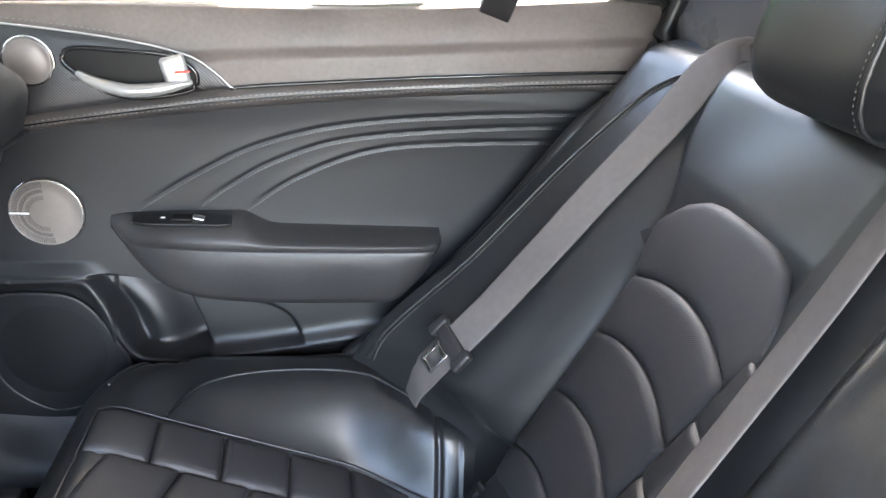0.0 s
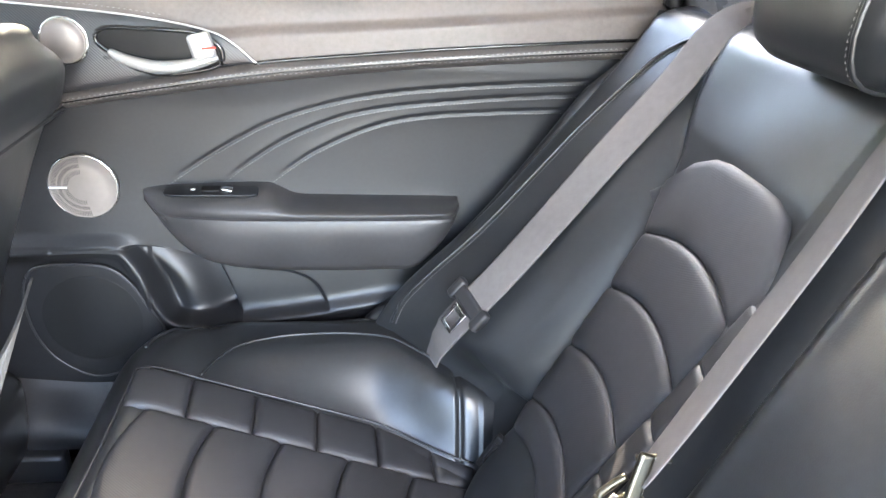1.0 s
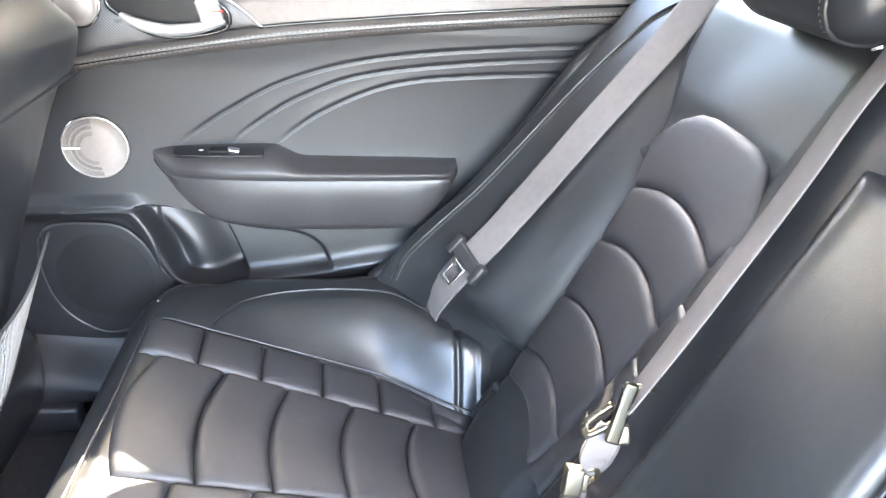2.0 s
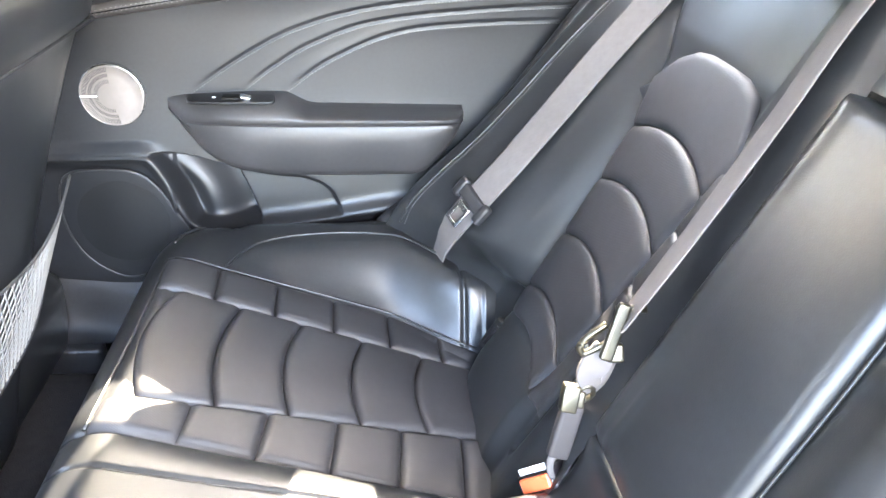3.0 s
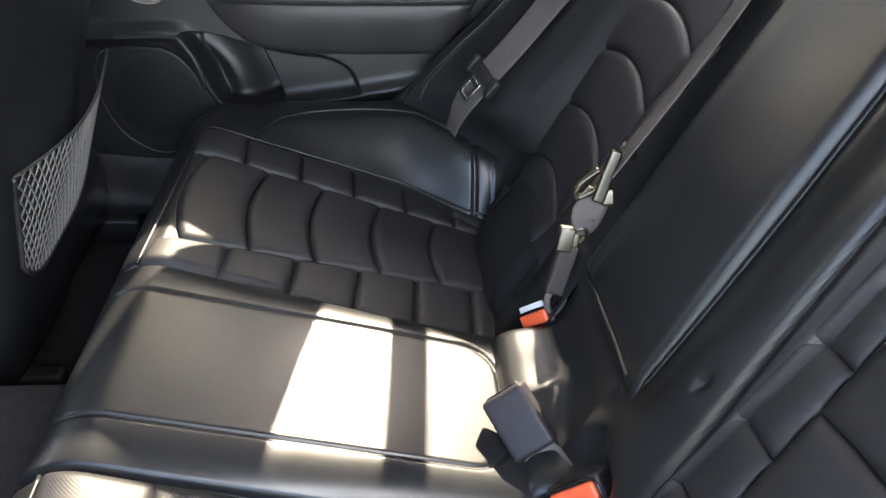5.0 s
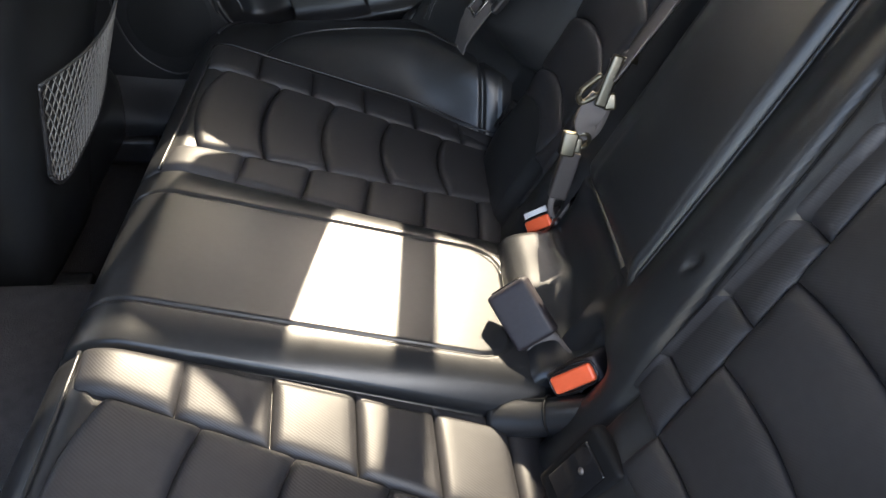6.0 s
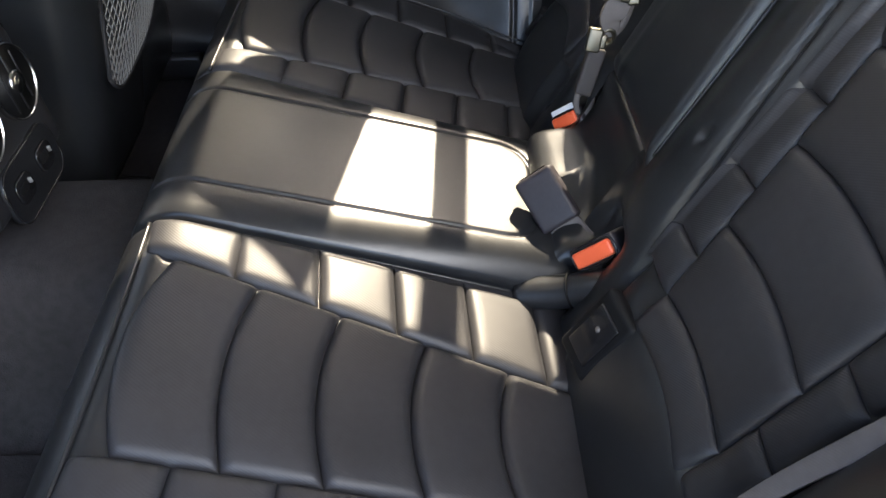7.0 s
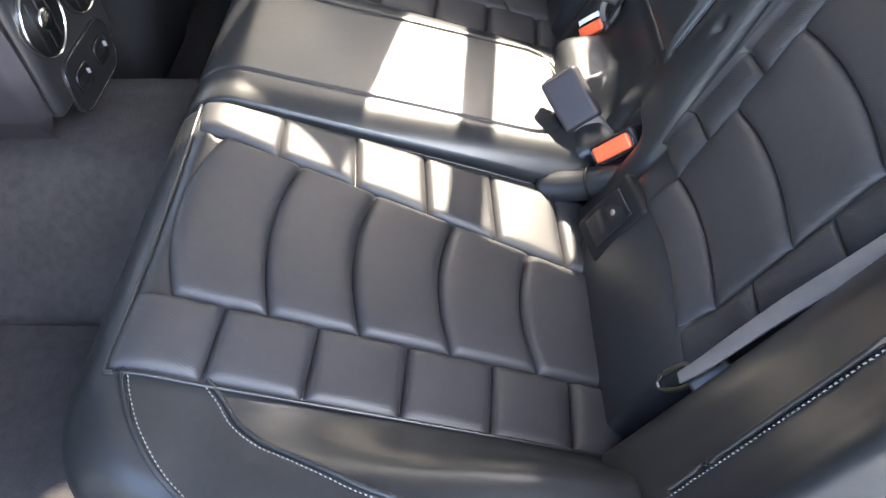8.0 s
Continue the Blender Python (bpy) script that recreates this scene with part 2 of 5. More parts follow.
def box(size, m, bevel=0.0, segments=3, bm=None, taper=None):
    """A box with rounded edges at pose m; taper scales its top (x, y)."""
    tmp = bmesh.new()
    bmesh.ops.create_cube(tmp, size=1.0)
    for v in tmp.verts:
        k = taper if taper and v.co.z > 0 else (1, 1)
        v.co = Vector((v.co.x * size[0] * k[0], v.co.y * size[1] * k[1], v.co.z * size[2]))
    if bevel:
        bmesh.ops.bevel(tmp, geom=list(tmp.edges), offset=bevel, segments=segments, profile=0.6, affect='EDGES')
    bmesh.ops.transform(tmp, matrix=m, verts=tmp.verts)
    if bm is None:
        return tmp
    me = bpy.data.meshes.new("join")
    tmp.to_mesh(me)
    tmp.free()
    bm.from_mesh(me)
    bpy.data.meshes.remove(me)
    return bm


def disc_stack(m, profile, sides=48, bm=None):
    """A turned shape: profile is (radius, height) pairs, along m's z axis."""
    bm = bm or bmesh.new()
    rings = []
    for r, h in profile:
        rings.append([bm.verts.new(m @ Vector((r * math.cos(2 * math.pi * k / sides), r * math.sin(2 * math.pi * k / sides), h)))
                      for k in range(sides)])
    for a, b in zip(rings, rings[1:]):
        for k in range(sides):
            bm.faces.new((a[k], a[(k + 1) % sides], b[(k + 1) % sides], b[k]))
    bm.faces.new(rings[0])
    bm.faces.new(rings[-1])
    return bm


def prism(outline, m, depth, bevel=0.0, bm=None):
    """A flat outline (x, y pairs) made solid along m's z axis, its front edge rounded."""
    tmp = bmesh.new()
    vs = [tmp.verts.new((x, y, 0)) for x, y in outline]
    face = tmp.faces.new(vs)
    got = bmesh.ops.extrude_face_region(tmp, geom=[face])
    moved = [g for g in got["geom"] if isinstance(g, bmesh.types.BMVert)]
    bmesh.ops.translate(tmp, verts=moved, vec=(0, 0, depth))
    if bevel:
        rim = [e for e in tmp.edges if all(v in moved for v in e.verts)]
        bmesh.ops.bevel(tmp, geom=rim, offset=bevel, segments=3, profile=0.6, affect='EDGES')
    bmesh.ops.transform(tmp, matrix=m, verts=tmp.verts)
    if bm is None:
        return tmp
    me = bpy.data.meshes.new("join")
    tmp.to_mesh(me)
    tmp.free()
    bm.from_mesh(me)
    bpy.data.meshes.remove(me)
    return bm


def stitches(points, normal, length=0.0042, gap=0.0026, width=0.0011, bm=None):
    """A row of raised thread dashes along a curve."""
    bm = bm or bmesh.new()
    pts = [Vector(p) for p in points]
    cum = [0.0]
    for a, b in zip(pts, pts[1:]):
        cum.append(cum[-1] + (b - a).length)

    def at(s):
        k = 0
        while k < len(cum) - 2 and cum[k + 1] < s:
            k += 1
        t = (s - cum[k]) / max(cum[k + 1] - cum[k], 1e-9)
        return pts[k].lerp(pts[k + 1], min(1, t))
    s = 0.0
    while s + length < cum[-1]:
        a, b = at(s), at(s + length)
        d = (b - a).normalized()
        nn = Vector(normal(a) if callable(normal) else normal)
        side = d.cross(nn).normalized() * width * 0.5
        up = nn.normalized() * width * 0.7
        mid = (a + b) / 2
        v = [bm.verts.new(p) for p in (a - up, mid - side, b - up, mid + side, a.lerp(mid, .35) + up * .8, b.lerp(mid, .35) + up * .8)]
        for q in ((0, 1, 4), (1, 5, 4), (1, 2, 5), (2, 3, 5), (3, 4, 5), (3, 0, 4)):
            bm.faces.new([v[k] for k in q])
        s += length + gap
    return bm


def spline2(points, n):
    """A closed smooth outline of n (x, y) pairs."""
    m = len(points)
    out = []
    for i in range(n):
        t = i / n * m
        k = int(t)
        t -= k
        p = [Vector(points[(k + j - 1) % m]) for j in range(4)]
        q = 0.5 * ((2 * p[1]) + (p[2] - p[0]) * t + (2 * p[0] - 5 * p[1] + 4 * p[2] - p[3]) * t * t + (3 * p[1] - p[0] - 3 * p[2] + p[3]) * t ** 3)
        out.append((q.x, q.y))
    return out

# ---- ground and car shell ----
def ground():
    bm = bmesh.new()
    size = [-400, -60, -12, -4, -1.5, 1.5, 4, 12, 60, 400]
    sheet(lambda u, v: Vector((u, v, -0.42 + 0.01 * noise.noise((u, v, 0)))), size, size, bm)
    ob = part("ground", bm, GRAVEL, None)
    tagged(ob, "pale sandy gravel ground beside the car", "ground", kind="structure")


def tree_line():
    """A far row of dark trees beyond the closed door, with an uneven top; out of view, added to dim the sky mirrored in
    the seat.
    """
    def f(u, x):
        top = 13.0 + 3.0 * noise.noise((x * 0.17, 0, 2)) + 1.8 * noise.noise((x * 0.55, 5, 0))
        z = lerp(-0.42, top, u)
        return Vector((x, 25 + 2.4 * noise.noise((x * 0.4, z * 0.4, 1)) + 4.0 * u * u, z))
    bm = sheet(f, spread(0, 1, 24), spread(-15, 70, 130))
    tagged(part("backdrop", bm, FOLIAGE, None, smooth=False), "unseen dark green trees added to hold back low sky light", "trees", kind="structure")


def car_floor():
    """Footwell, raised tunnel in the middle and the near sill, in carpet."""
    tun = table([(-0.66, 0.10), (-0.30, 0.10), (-0.17, 0.13), (-0.105, 0.245), (-0.07, 0.268), (0.055, 0.268), (0.082, 0.266),
                 (0.10, 0.20), (0.16, 0.11), (0.25, 0.10), (0.66, 0.10)])
    bm = sheet(lambda x, y: Vector((x, y, tun(y) + 0.002 * noise.noise((x * 20, y * 20, 3)))), spread(-1.5, 0.3, 40),
               sorted(spread(-0.64, 0.66, 60) + [0.08, 0.084, 0.088]))
    floor = part("floor", bm, CARPET, None)
    tagged(floor, "charcoal carpeted car floor with a raised centre tunnel", "floor", kind="structure")
    bm = bmesh.new()
    box((0.62, 0.36, 0.012), pose(-0.62, -0.40, 0.108), 0.005, bm=bm)
    tagged(part("floor_mat", bm, CARPET, None), "charcoal carpet mat lying in the footwell", "floor mat")
    bm = bmesh.new()
    box((2.2, 0.10, 0.22), pose(-0.35, -0.69, -0.01), 0.03, bm=bm)
    tagged(part("door_sill", bm, HARD, None), "black plastic door sill of the open door", "sill", kind="structure")
    bm = bmesh.new()
    box((2.4, 0.12, 0.3), pose(-0.35, 0.73, 0.0), 0.03, bm=bm)
    tagged(part("far_sill", bm, PAINT, None), "dark painted sill under the closed door", "sill", kind="structure")
    bm = bmesh.new()
    box((2.6, 1.5, 0.04), pose(-0.3, 0, 0.05), 0.0, bm=bm)
    tagged(part("underbody", bm, HARD, None), "black underbody below the carpet", "underbody", kind="structure")


def shell():
    """Roof, pillars, rear shelf and front bulkhead, with the window openings left between them."""
    def wall(name, mat, label, *boxes):
        bm = bmesh.new()
        for size, m, bev in boxes:
            box(size, m, bev, 2, bm)
        tagged(part(name, bm, mat, None), label, name.replace("_", " "), kind="structure")
    bm = bmesh.new()
    top = lambda x, y: 1.16 - 0.02 * (y / 0.6) ** 2 - 0.05 * max(0, x - 0.1) ** 2 - 0.06 * max(0, -x - 0.5) ** 2
    sheet(lambda x, y: Vector((x, y, top(x, y))), spread(-1.3, 0.78, 30), spread(-0.585, 0.585, 24), bm)
    sheet(lambda x, y: Vector((x, y, top(x, y) + 0.04)), spread(-1.3, 0.78, 30), spread(-0.6, 0.6, 24), bm)
    tagged(part("ceiling", bm, HEADLINER, None), "grey fabric headliner under the roof", "ceiling", kind="structure")
    bm = ribbon([(x, 0.612, 1.196 - 0.19 * max(0, x - 0.05) - 0.1 * max(0, -x - 0.6) ** 2) for x in spread(-1.2, 0.8, 24)], (0, -1, 0), 0.16, 0.055)
    tagged(part("roof_rail_far", bm, HEADLINER, None), "grey trimmed roof rail above the closed door", "roof rail", kind="structure")
    wall("roof_rail_near", HEADLINER, "grey trimmed roof rail above the open door", ((2.0, 0.06, 0.06), pose(-0.2, -0.60, 1.13), 0.02))
    wall("pillar_b_far", HARD, "black pillar trim in front of the rear door", ((0.11, 0.07, 0.36), pose(-0.52, 0.655, 0.97, 12, 0, 0), 0.02))
    wall("pillar_b_near", HARD, "black pillar trim beside the open door", ((0.10, 0.07, 1.05), pose(-0.62, -0.66, 0.62), 0.02))
    m = Matrix(((1, 0, 0, 0), (0, 0, -1, 0.70), (0, 1, 0, 0.83), (0, 0, 0, 1))) @ Matrix.Rotation(math.radians(-16), 4, 'X')
    # the forward step above the sill is added to stop grazing sun
    bm = prism([(0.455, -0.08), (0.43, 0.015), (0.362, 0.022), (0.362, 0.042), (0.42, 0.056), (0.432, 0.30), (1.0, 0.30), (1.0, -0.08)], m, 0.05, 0.012)
    box((0.5, 0.05, 0.9), pose(0.74, 0.70, 0.33), 0.02, 2, bm)
    tagged(part("pillar_c_far", bm, HARD, None), "dark pillar trim behind the rear door", "pillar", kind="structure")
    wall("pillar_c_near", HARD, "dark pillar trim behind the open door", ((0.5, 0.06, 0.5), pose(0.78, -0.62, 0.93, -12, 0, 0), 0.02),
         ((0.55, 0.05, 0.9), pose(0.79, -0.69, 0.4), 0.02))
    wall("parcel_shelf", HARD, "black carpeted shelf behind the rear seat", ((0.5, 1.24, 0.03), pose(0.72, 0, 0.79), 0.008))
    # out of view; the dark tint is there to dim the upper backrests
    bm = bmesh.new()
    for o in (0, 0.004):
        sheet(lambda u, y: Vector((lerp(0.78, 0.96, u), y, lerp(1.10, 0.80, u) + o)), spread(0, 1, 6), spread(-0.6, 0.6, 8), bm)
    tagged(part("window_rear", bm, TINTED, None), "unseen rear window above the shelf, tinted to hold back sky light", "car window", kind="structure")
    bm = bmesh.new()
    for o in (0, 0.004):
        sheet(lambda u, y: Vector((lerp(-1.28, -1.62, u), y, lerp(1.10, 0.84, u) + o)), spread(0, 1, 6), spread(-0.62, 0.62, 8), bm)
    for y in (0.66, -0.66):
        for o in (0, 0.004):
            sheet(lambda x, z: Vector((x, math.copysign(0.70 - 0.3 * (z - 0.83) + o, y), z)), spread(-1.5, -0.56, 4), spread(0.82, 1.1, 4), bm)
    tagged(part("window_front", bm, SMOKED, None), "clear windscreen and front side glass", "car window", kind="structure")
    wall("bulkhead_rear", HARD, "black panel closing the boot behind the seat", ((0.03, 1.3, 0.8), pose(0.95, 0, 0.4), 0.0))
    wall("bulkhead_front", HARD, "black dashboard closing the front of the cabin", ((0.3, 1.36, 0.85), pose(-1.65, 0, 0.42), 0.06))
    wall("side_front_far", PANEL, "dark front door trim beyond the passenger seat", ((1.0, 0.05, 0.82), pose(-1.06, 0.72, 0.42), 0.02))
    wall("side_front_near", PANEL, "dark front door trim beside the driver's place", ((0.95, 0.05, 0.82), pose(-1.14, -0.72, 0.42), 0.02))
    for k, (x, y) in enumerate(((-1.25, 0.62), (-1.25, -0.62))):
        bm = tube([(-1.6, y * 1.06, 0.82), (-1.35, y * 1.02, 0.98), (-1.1, y * 0.96, 1.12)], 0.035, 10)
        tagged(part("pillar_a_" + ("far", "near")[k], bm, HARD, None), "black windscreen pillar", "pillar", kind="structure")


ground()
tree_line()
car_floor()
shell()

# ---- rear seat surfaces ----
def cushion_top(s, y):
    a = abs(y)
    base = 0.302 - 0.38 * s
    mid = 0.335 - 0.275 * s
    bol = max(base, 0.372 - 0.26 * max(0, s - 0.06))
    z = base + (1 - min(1, max(0, a - 0.085) / 0.055) ** 2.7) * (mid - base)
    back = smooth01((s - 0.02) / 0.15) if y > 0 else 0.0
    z += smooth01((a - 0.45 + 0.055 * back) / (0.09 - 0.022 * back)) * (bol - base)
    z -= 0.06 * smooth01((a - 0.602) / 0.045) if y > 0 else 0.045 * smooth01((a - 0.565) / 0.075)
    return z


def cushion_point(s, y, off=0.0):
    """A point of the cushion: s runs forward over the top and down the rolled front edge."""
    a = abs(y)
    s0 = -0.226 + (0.10 * (max(0, a - 0.46) / 0.16) ** 4 if y > 0 else 0.19 * (max(0, a - 0.46) / 0.16) ** 3)

    def raw(s, y):
        if s >= s0:
            return Vector((s, y, cushion_top(s, y)))
        z0 = cushion_top(s0, y)
        slope = (cushion_top(s0, y) - cushion_top(s0 + 0.01, y)) / 0.01
        d = Vector((-1, slope)).normalized()
        ang0 = math.atan2(d.y, d.x)
        r, turn = 0.054, 1.5 * math.pi - math.atan2(d.y, d.x)
        arc = min(s0 - s, r * turn)
        c = Vector((s0, z0)) + r * Vector((-d.y, d.x))
        ang = ang0 - math.pi / 2 + arc / r
        x, z = c.x + r * math.cos(ang), c.y + r * math.sin(ang)
        return Vector((x, y, z - max(0, s0 - s - r * turn)))
    p = raw(s, y)
    if off:
        n = (raw(s - 0.002, y) - raw(s + 0.002, y)).cross(raw(s, y - 0.002) - raw(s, y + 0.002))
        if n.length > 1e-12:
            n.normalize()
            if n.z < 0 and s > -0.2 or n.x > 0.5 and s < -0.3:
                n = -n
            p += n * off
    return p


def back_x(z):
    return 0.255 + 0.5 * (z - 0.47)


prow_far = table([(0.30, 0.17), (0.42, 0.165), (0.541, 0.11), (0.671, 0.067), (0.751, 0.042), (0.82, 0.03)])
prow_near = table([(0.30, 0.085), (0.43, 0.09), (0.516, 0.10), (0.573, 0.104), (0.671, 0.067), (0.751, 0.042), (0.82, 0.03)])
wing_rise = table([(0.0, 0.0), (0.012, 0.11), (0.03, 0.27), (0.06, 0.45), (0.10, 0.60), (0.14, 0.76), (0.18, 0.94), (0.207, 1.0), (0.226, 0.75), (0.245, 0.3)])
wing_foot = table([(0.30, 0.392), (0.387, 0.392), (0.494, 0.39), (0.577, 0.396), (0.627, 0.408), (0.688, 0.435), (0.745, 0.475), (0.82, 0.495)])


def back_point(z, y, off=0.0):
    """A point of the backrest; z above 0.80 rolls over its top edge."""
    a = abs(y)
    zz = min(z, 0.79)
    swell = math.sin(math.pi * min(1, max(0, (a - 0.088) / 0.10)))
    roll = smooth01((a - 0.076) / 0.062) if a < 0.138 else math.sqrt(max(0.0, 1 - ((a - 0.138) / 0.050) ** 2))
    lift = 0.007 * swell if y > 0 else (0.010 + 0.011 * smooth01((zz - 0.36) / 0.06)) * roll
    if 0.19 < a < (0.40 if y > 0 else 0.46) and zz < 0.39:
        lift += 0.014 * math.sin(math.pi * min(1, max(0, (zz - 0.22) / 0.165))) * smooth01((a - 0.19) / 0.03) * smooth01(((0.40 if y > 0 else 0.46) - a) / 0.03)
    lift -= (0.026 if y > 0 else 0.036) * smooth01((0.375 - zz) / 0.03) * math.exp(-((a - 0.122) / (0.018 if y > 0 else 0.027)) ** 2)
    if y > 0:
        lift -= 0.032 * smooth01((0.385 - zz) / 0.025) * math.exp(-((a - 0.412) / 0.028) ** 2)
    if y < 0:
        lift -= 0.006 * math.exp(-(((y + 0.153) / 0.005) ** 2 + ((zz - 0.487) / 0.006) ** 2))
    foot = wing_foot(zz) if y > 0 else max(wing_foot(zz), 0.444)
    rise = wing_rise((a - foot) * 0.245 / (0.635 - foot))
    if y > 0:
        rise = lerp(min(1.0, max(0.0, (a - 0.452) / 0.144)), rise, smooth01((zz - 0.345) / 0.085))
    lift += (prow_far if y > 0 else prow_near)(zz) * rise
    lift -= 0.006 * math.exp(-((a - foot + 0.001) / 0.010) ** 2) if y > 0 else 0.022 * math.exp(-((a - foot - 0.002) / 0.008) ** 2)
    n = Vector((-0.894, 0, 0.447))
    p = Vector((back_x(zz) - lift, y, zz)) + n * off
    if z > 0.79:
        r = 0.045
        ang = min((z - 0.79) / r, 2.4)
        c = p - n * r
        nn = Vector((-math.cos(0.4636 + ang), 0, math.sin(0.4636 + ang)))
        p = c + nn * r
    return p


def pillow(point, corner, height, sink=0.004, rim=0.013):
    """A padded block: corner(u, v) gives its place on the surface; its rounded rim dips into the seams."""
    def p(u, v):
        return point(*corner(u, v), 0.0)
    wide = max(0.02, (p(1, 0.5) - p(0, 0.5)).length)
    tall = max(0.02, (p(0.5, 1) - p(0.5, 0)).length)

    def steps(size):
        r = min(rim / size, 0.45)
        edge = [0, 0.05 * r, 0.16 * r, 0.34 * r, 0.62 * r, r]
        return edge + spread(r, 1 - r, 8)[1:-1] + [1 - t for t in reversed(edge)]

    def swell(t, size):
        d = min(1.0, min(t, 1 - t) * size / rim)
        return math.sqrt(max(0.0, 1 - (1 - d) ** 2))

    def f(u, v):
        a, b = corner(u, v)
        k = swell(u, wide) * swell(v, tall)
        crown = 0.15 * math.sin(math.pi * u) * math.sin(math.pi * v)
        return point(a, b, -sink + (height + sink) * k * (0.9 + crown))
    return sheet(f, steps(wide), steps(tall))


def quilted(parent, point, corners, mat, height, name="quilted_block", label="", rim=0.013):
    for c in corners:
        part(name, pillow(point, c, height, rim=rim), mat, parent, label)


inner_edge = lambda s: 0.213 + 0.17 * (s + 0.08)
LARGE = [-0.228, -0.154, -0.079, 0.0, 0.08, 0.158]
ROW_IN = [-0.257, -0.176, -0.1, -0.027, 0.046, 0.119, 0.165]
ROW_OUT = [-0.257, -0.187, -0.113, -0.038, 0.037, 0.109, 0.165]


def cushion_blocks(parent, side):
    out = []
    bulge = lambda v: 0.014 * (1 - (2 * v - 1) ** 2)
    for a, b in zip(LARGE, LARGE[1:]):
        def c(u, v, a=a, b=b):
            s = lerp(a, b, u)
            y = lerp(inner_edge(s), 0.389, v)
            return s - bulge(v) * (1.5 if a < -0.2 and u < 0.5 else 1), side * y
        out.append(c)
    for a, b in zip(ROW_IN, ROW_IN[1:]):
        def c(u, v, a=a, b=b):
            s = lerp(a, b, u) - 0.01 * (1 - v) * (1 - u if a < -0.2 else 1) * 0.6
            return s, side * lerp(0.137, inner_edge(s), v)
        out.append(c)
    for a, b in zip(ROW_OUT, ROW_OUT[1:]):
        def c(u, v, a=a, b=b):
            s = lerp(a, b, u) - 0.004 * v
            return s, side * lerp(0.389, 0.463 - (0.05 * smooth01((s - 0.02) / 0.15) if side > 0 else 0), v)
        out.append(c)
    quilted(parent, cushion_point, out, COVER, 0.0068, rim=0.0105)


def rear_cushion(seat):
    ss = spread(0.215, 0.08, 50) + spread(0.078, -0.2, 30) + spread(-0.21, -0.36, 22) + spread(-0.38, -0.56, 5)
    ys = sorted(spread(-0.64, 0.64, 110) + [-0.137, 0.137] + spread(-0.084, 0.084, 60))

    def body(s, y):
        a = abs(y)
        dip = 0.0
        if 0.135 < a < 0.465 and -0.24 < s < 0.17:
            dip = -0.003
        qx, qy = s - (0.128 - 0.04), a - (0.084 - 0.04)
        rr = math.hypot(max(qx, 0), max(qy, 0)) + min(max(qx, qy), 0) - 0.04
        if a < 0.135:
            dip -= 0.0028 * math.exp(-(rr / 0.0022) ** 2)
        if a > (0.46 if y < 0 else 0.405):
            dip -= 0.006 * math.exp(-((s - 0.142) / 0.0034) ** 2)
        dip -= 0.006 * math.exp(-((a - 0.1365) / 0.004) ** 2)
        return cushion_point(s, y, dip)
    ys = sorted(set(ys + [q * (0.084 + k * 0.0016) for q in (-1, 1) for k in range(-4, 5)] + [q * (0.1365 + k * 0.0022) for q in (-1, 1) for k in range(-3, 4)]))
    ss = sorted(set(ss + [0.128 + k * 0.0016 for k in range(-4, 5)]), reverse=True)
    bench = part("seat_cushion", sheet(body, ss, ys), LEATHER, seat, "black leather bench cushion with a raised middle")
    for side in (1, -1):
        cushion_blocks(bench, side)
        seam = [cushion_point(s, side * (0.466 - (0.05 * smooth01((s - 0.02) / 0.15) if side > 0 else 0)), 0.002) for s in spread(0.16, -0.25, 40)]
        part("piping", tube(seam, 0.0016, 8), LEATHER, bench)
        front = [cushion_point(-0.262 - 0.004 * math.cos(y * 9), side * y, 0.0015) for y in spread(0.14, 0.462, 40)] + [cushion_point(-0.262 + 0.02 * k / 6, side * (0.464 + 0.002 * k / 6), 0.0015 - 0.0004 * k) for k in range(1, 7)]
        part("piping", tube(front, 0.0022, 8), LEATHER, bench)
        curve = spline([(-0.186, 0.474, 0), (-0.17, 0.515, 0), (-0.145, 0.543, 0), (-0.095, 0.562, 0), (-0.02, 0.568, 0), (0.05, 0.556, 0), (0.11, 0.52, 0)], 50)
        if side < 0:
            curve = spline([(-0.186, 0.46, 0), (-0.172, 0.475, 0), (-0.158, 0.493, 0), (-0.136, 0.509, 0), (-0.111, 0.52, 0), (-0.08, 0.534, 0), (-0.052, 0.546, 0), (0.0, 0.56, 0), (0.06, 0.56, 0)], 50)
        seam2 = [cushion_point(p.x, side * p.y, 0.0015) for p in curve]
        part("piping", tube(seam2, 0.002, 8), LEATHER, bench)
        if side > 0:
            rim = spline([(-0.262, 0.515, 0), (-0.250, 0.55, 0), (-0.215, 0.595, 0), (-0.12, 0.620, 0), (-0.015, 0.613, 0), (0.064, 0.603, 0), (0.10, 0.585, 0)], 60)
            part("piping", tube([cushion_point(p.x, p.y, 0.001) for p in rim], 0.0028, 8), LEATHER, bench)
        if side < 0:
            part("stitching", stitches([cushion_point(p.x - 0.003, side * (p.y + 0.004), 0.0022) for p in curve], (0, 0, 1), 0.0027, 0.0013, 0.0012), THREAD, bench, "pale grey stitching")
            curve2 = spline([(-0.246, 0.463, 0), (-0.238, 0.484, 0), (-0.225, 0.509, 0), (-0.205, 0.535, 0), (-0.185, 0.552, 0), (-0.15, 0.575, 0), (-0.10, 0.592, 0)], 40)
            part("piping", tube([cushion_point(p.x, side * p.y, 0.001) for p in curve2], 0.0022, 8), LEATHER, bench)
            part("stitching", stitches([cushion_point(p.x + 0.005, side * (p.y + 0.001), 0.002) for p in curve2], (0, 0, 1), 0.0027, 0.0013, 0.0012), THREAD, bench, "pale grey stitching")


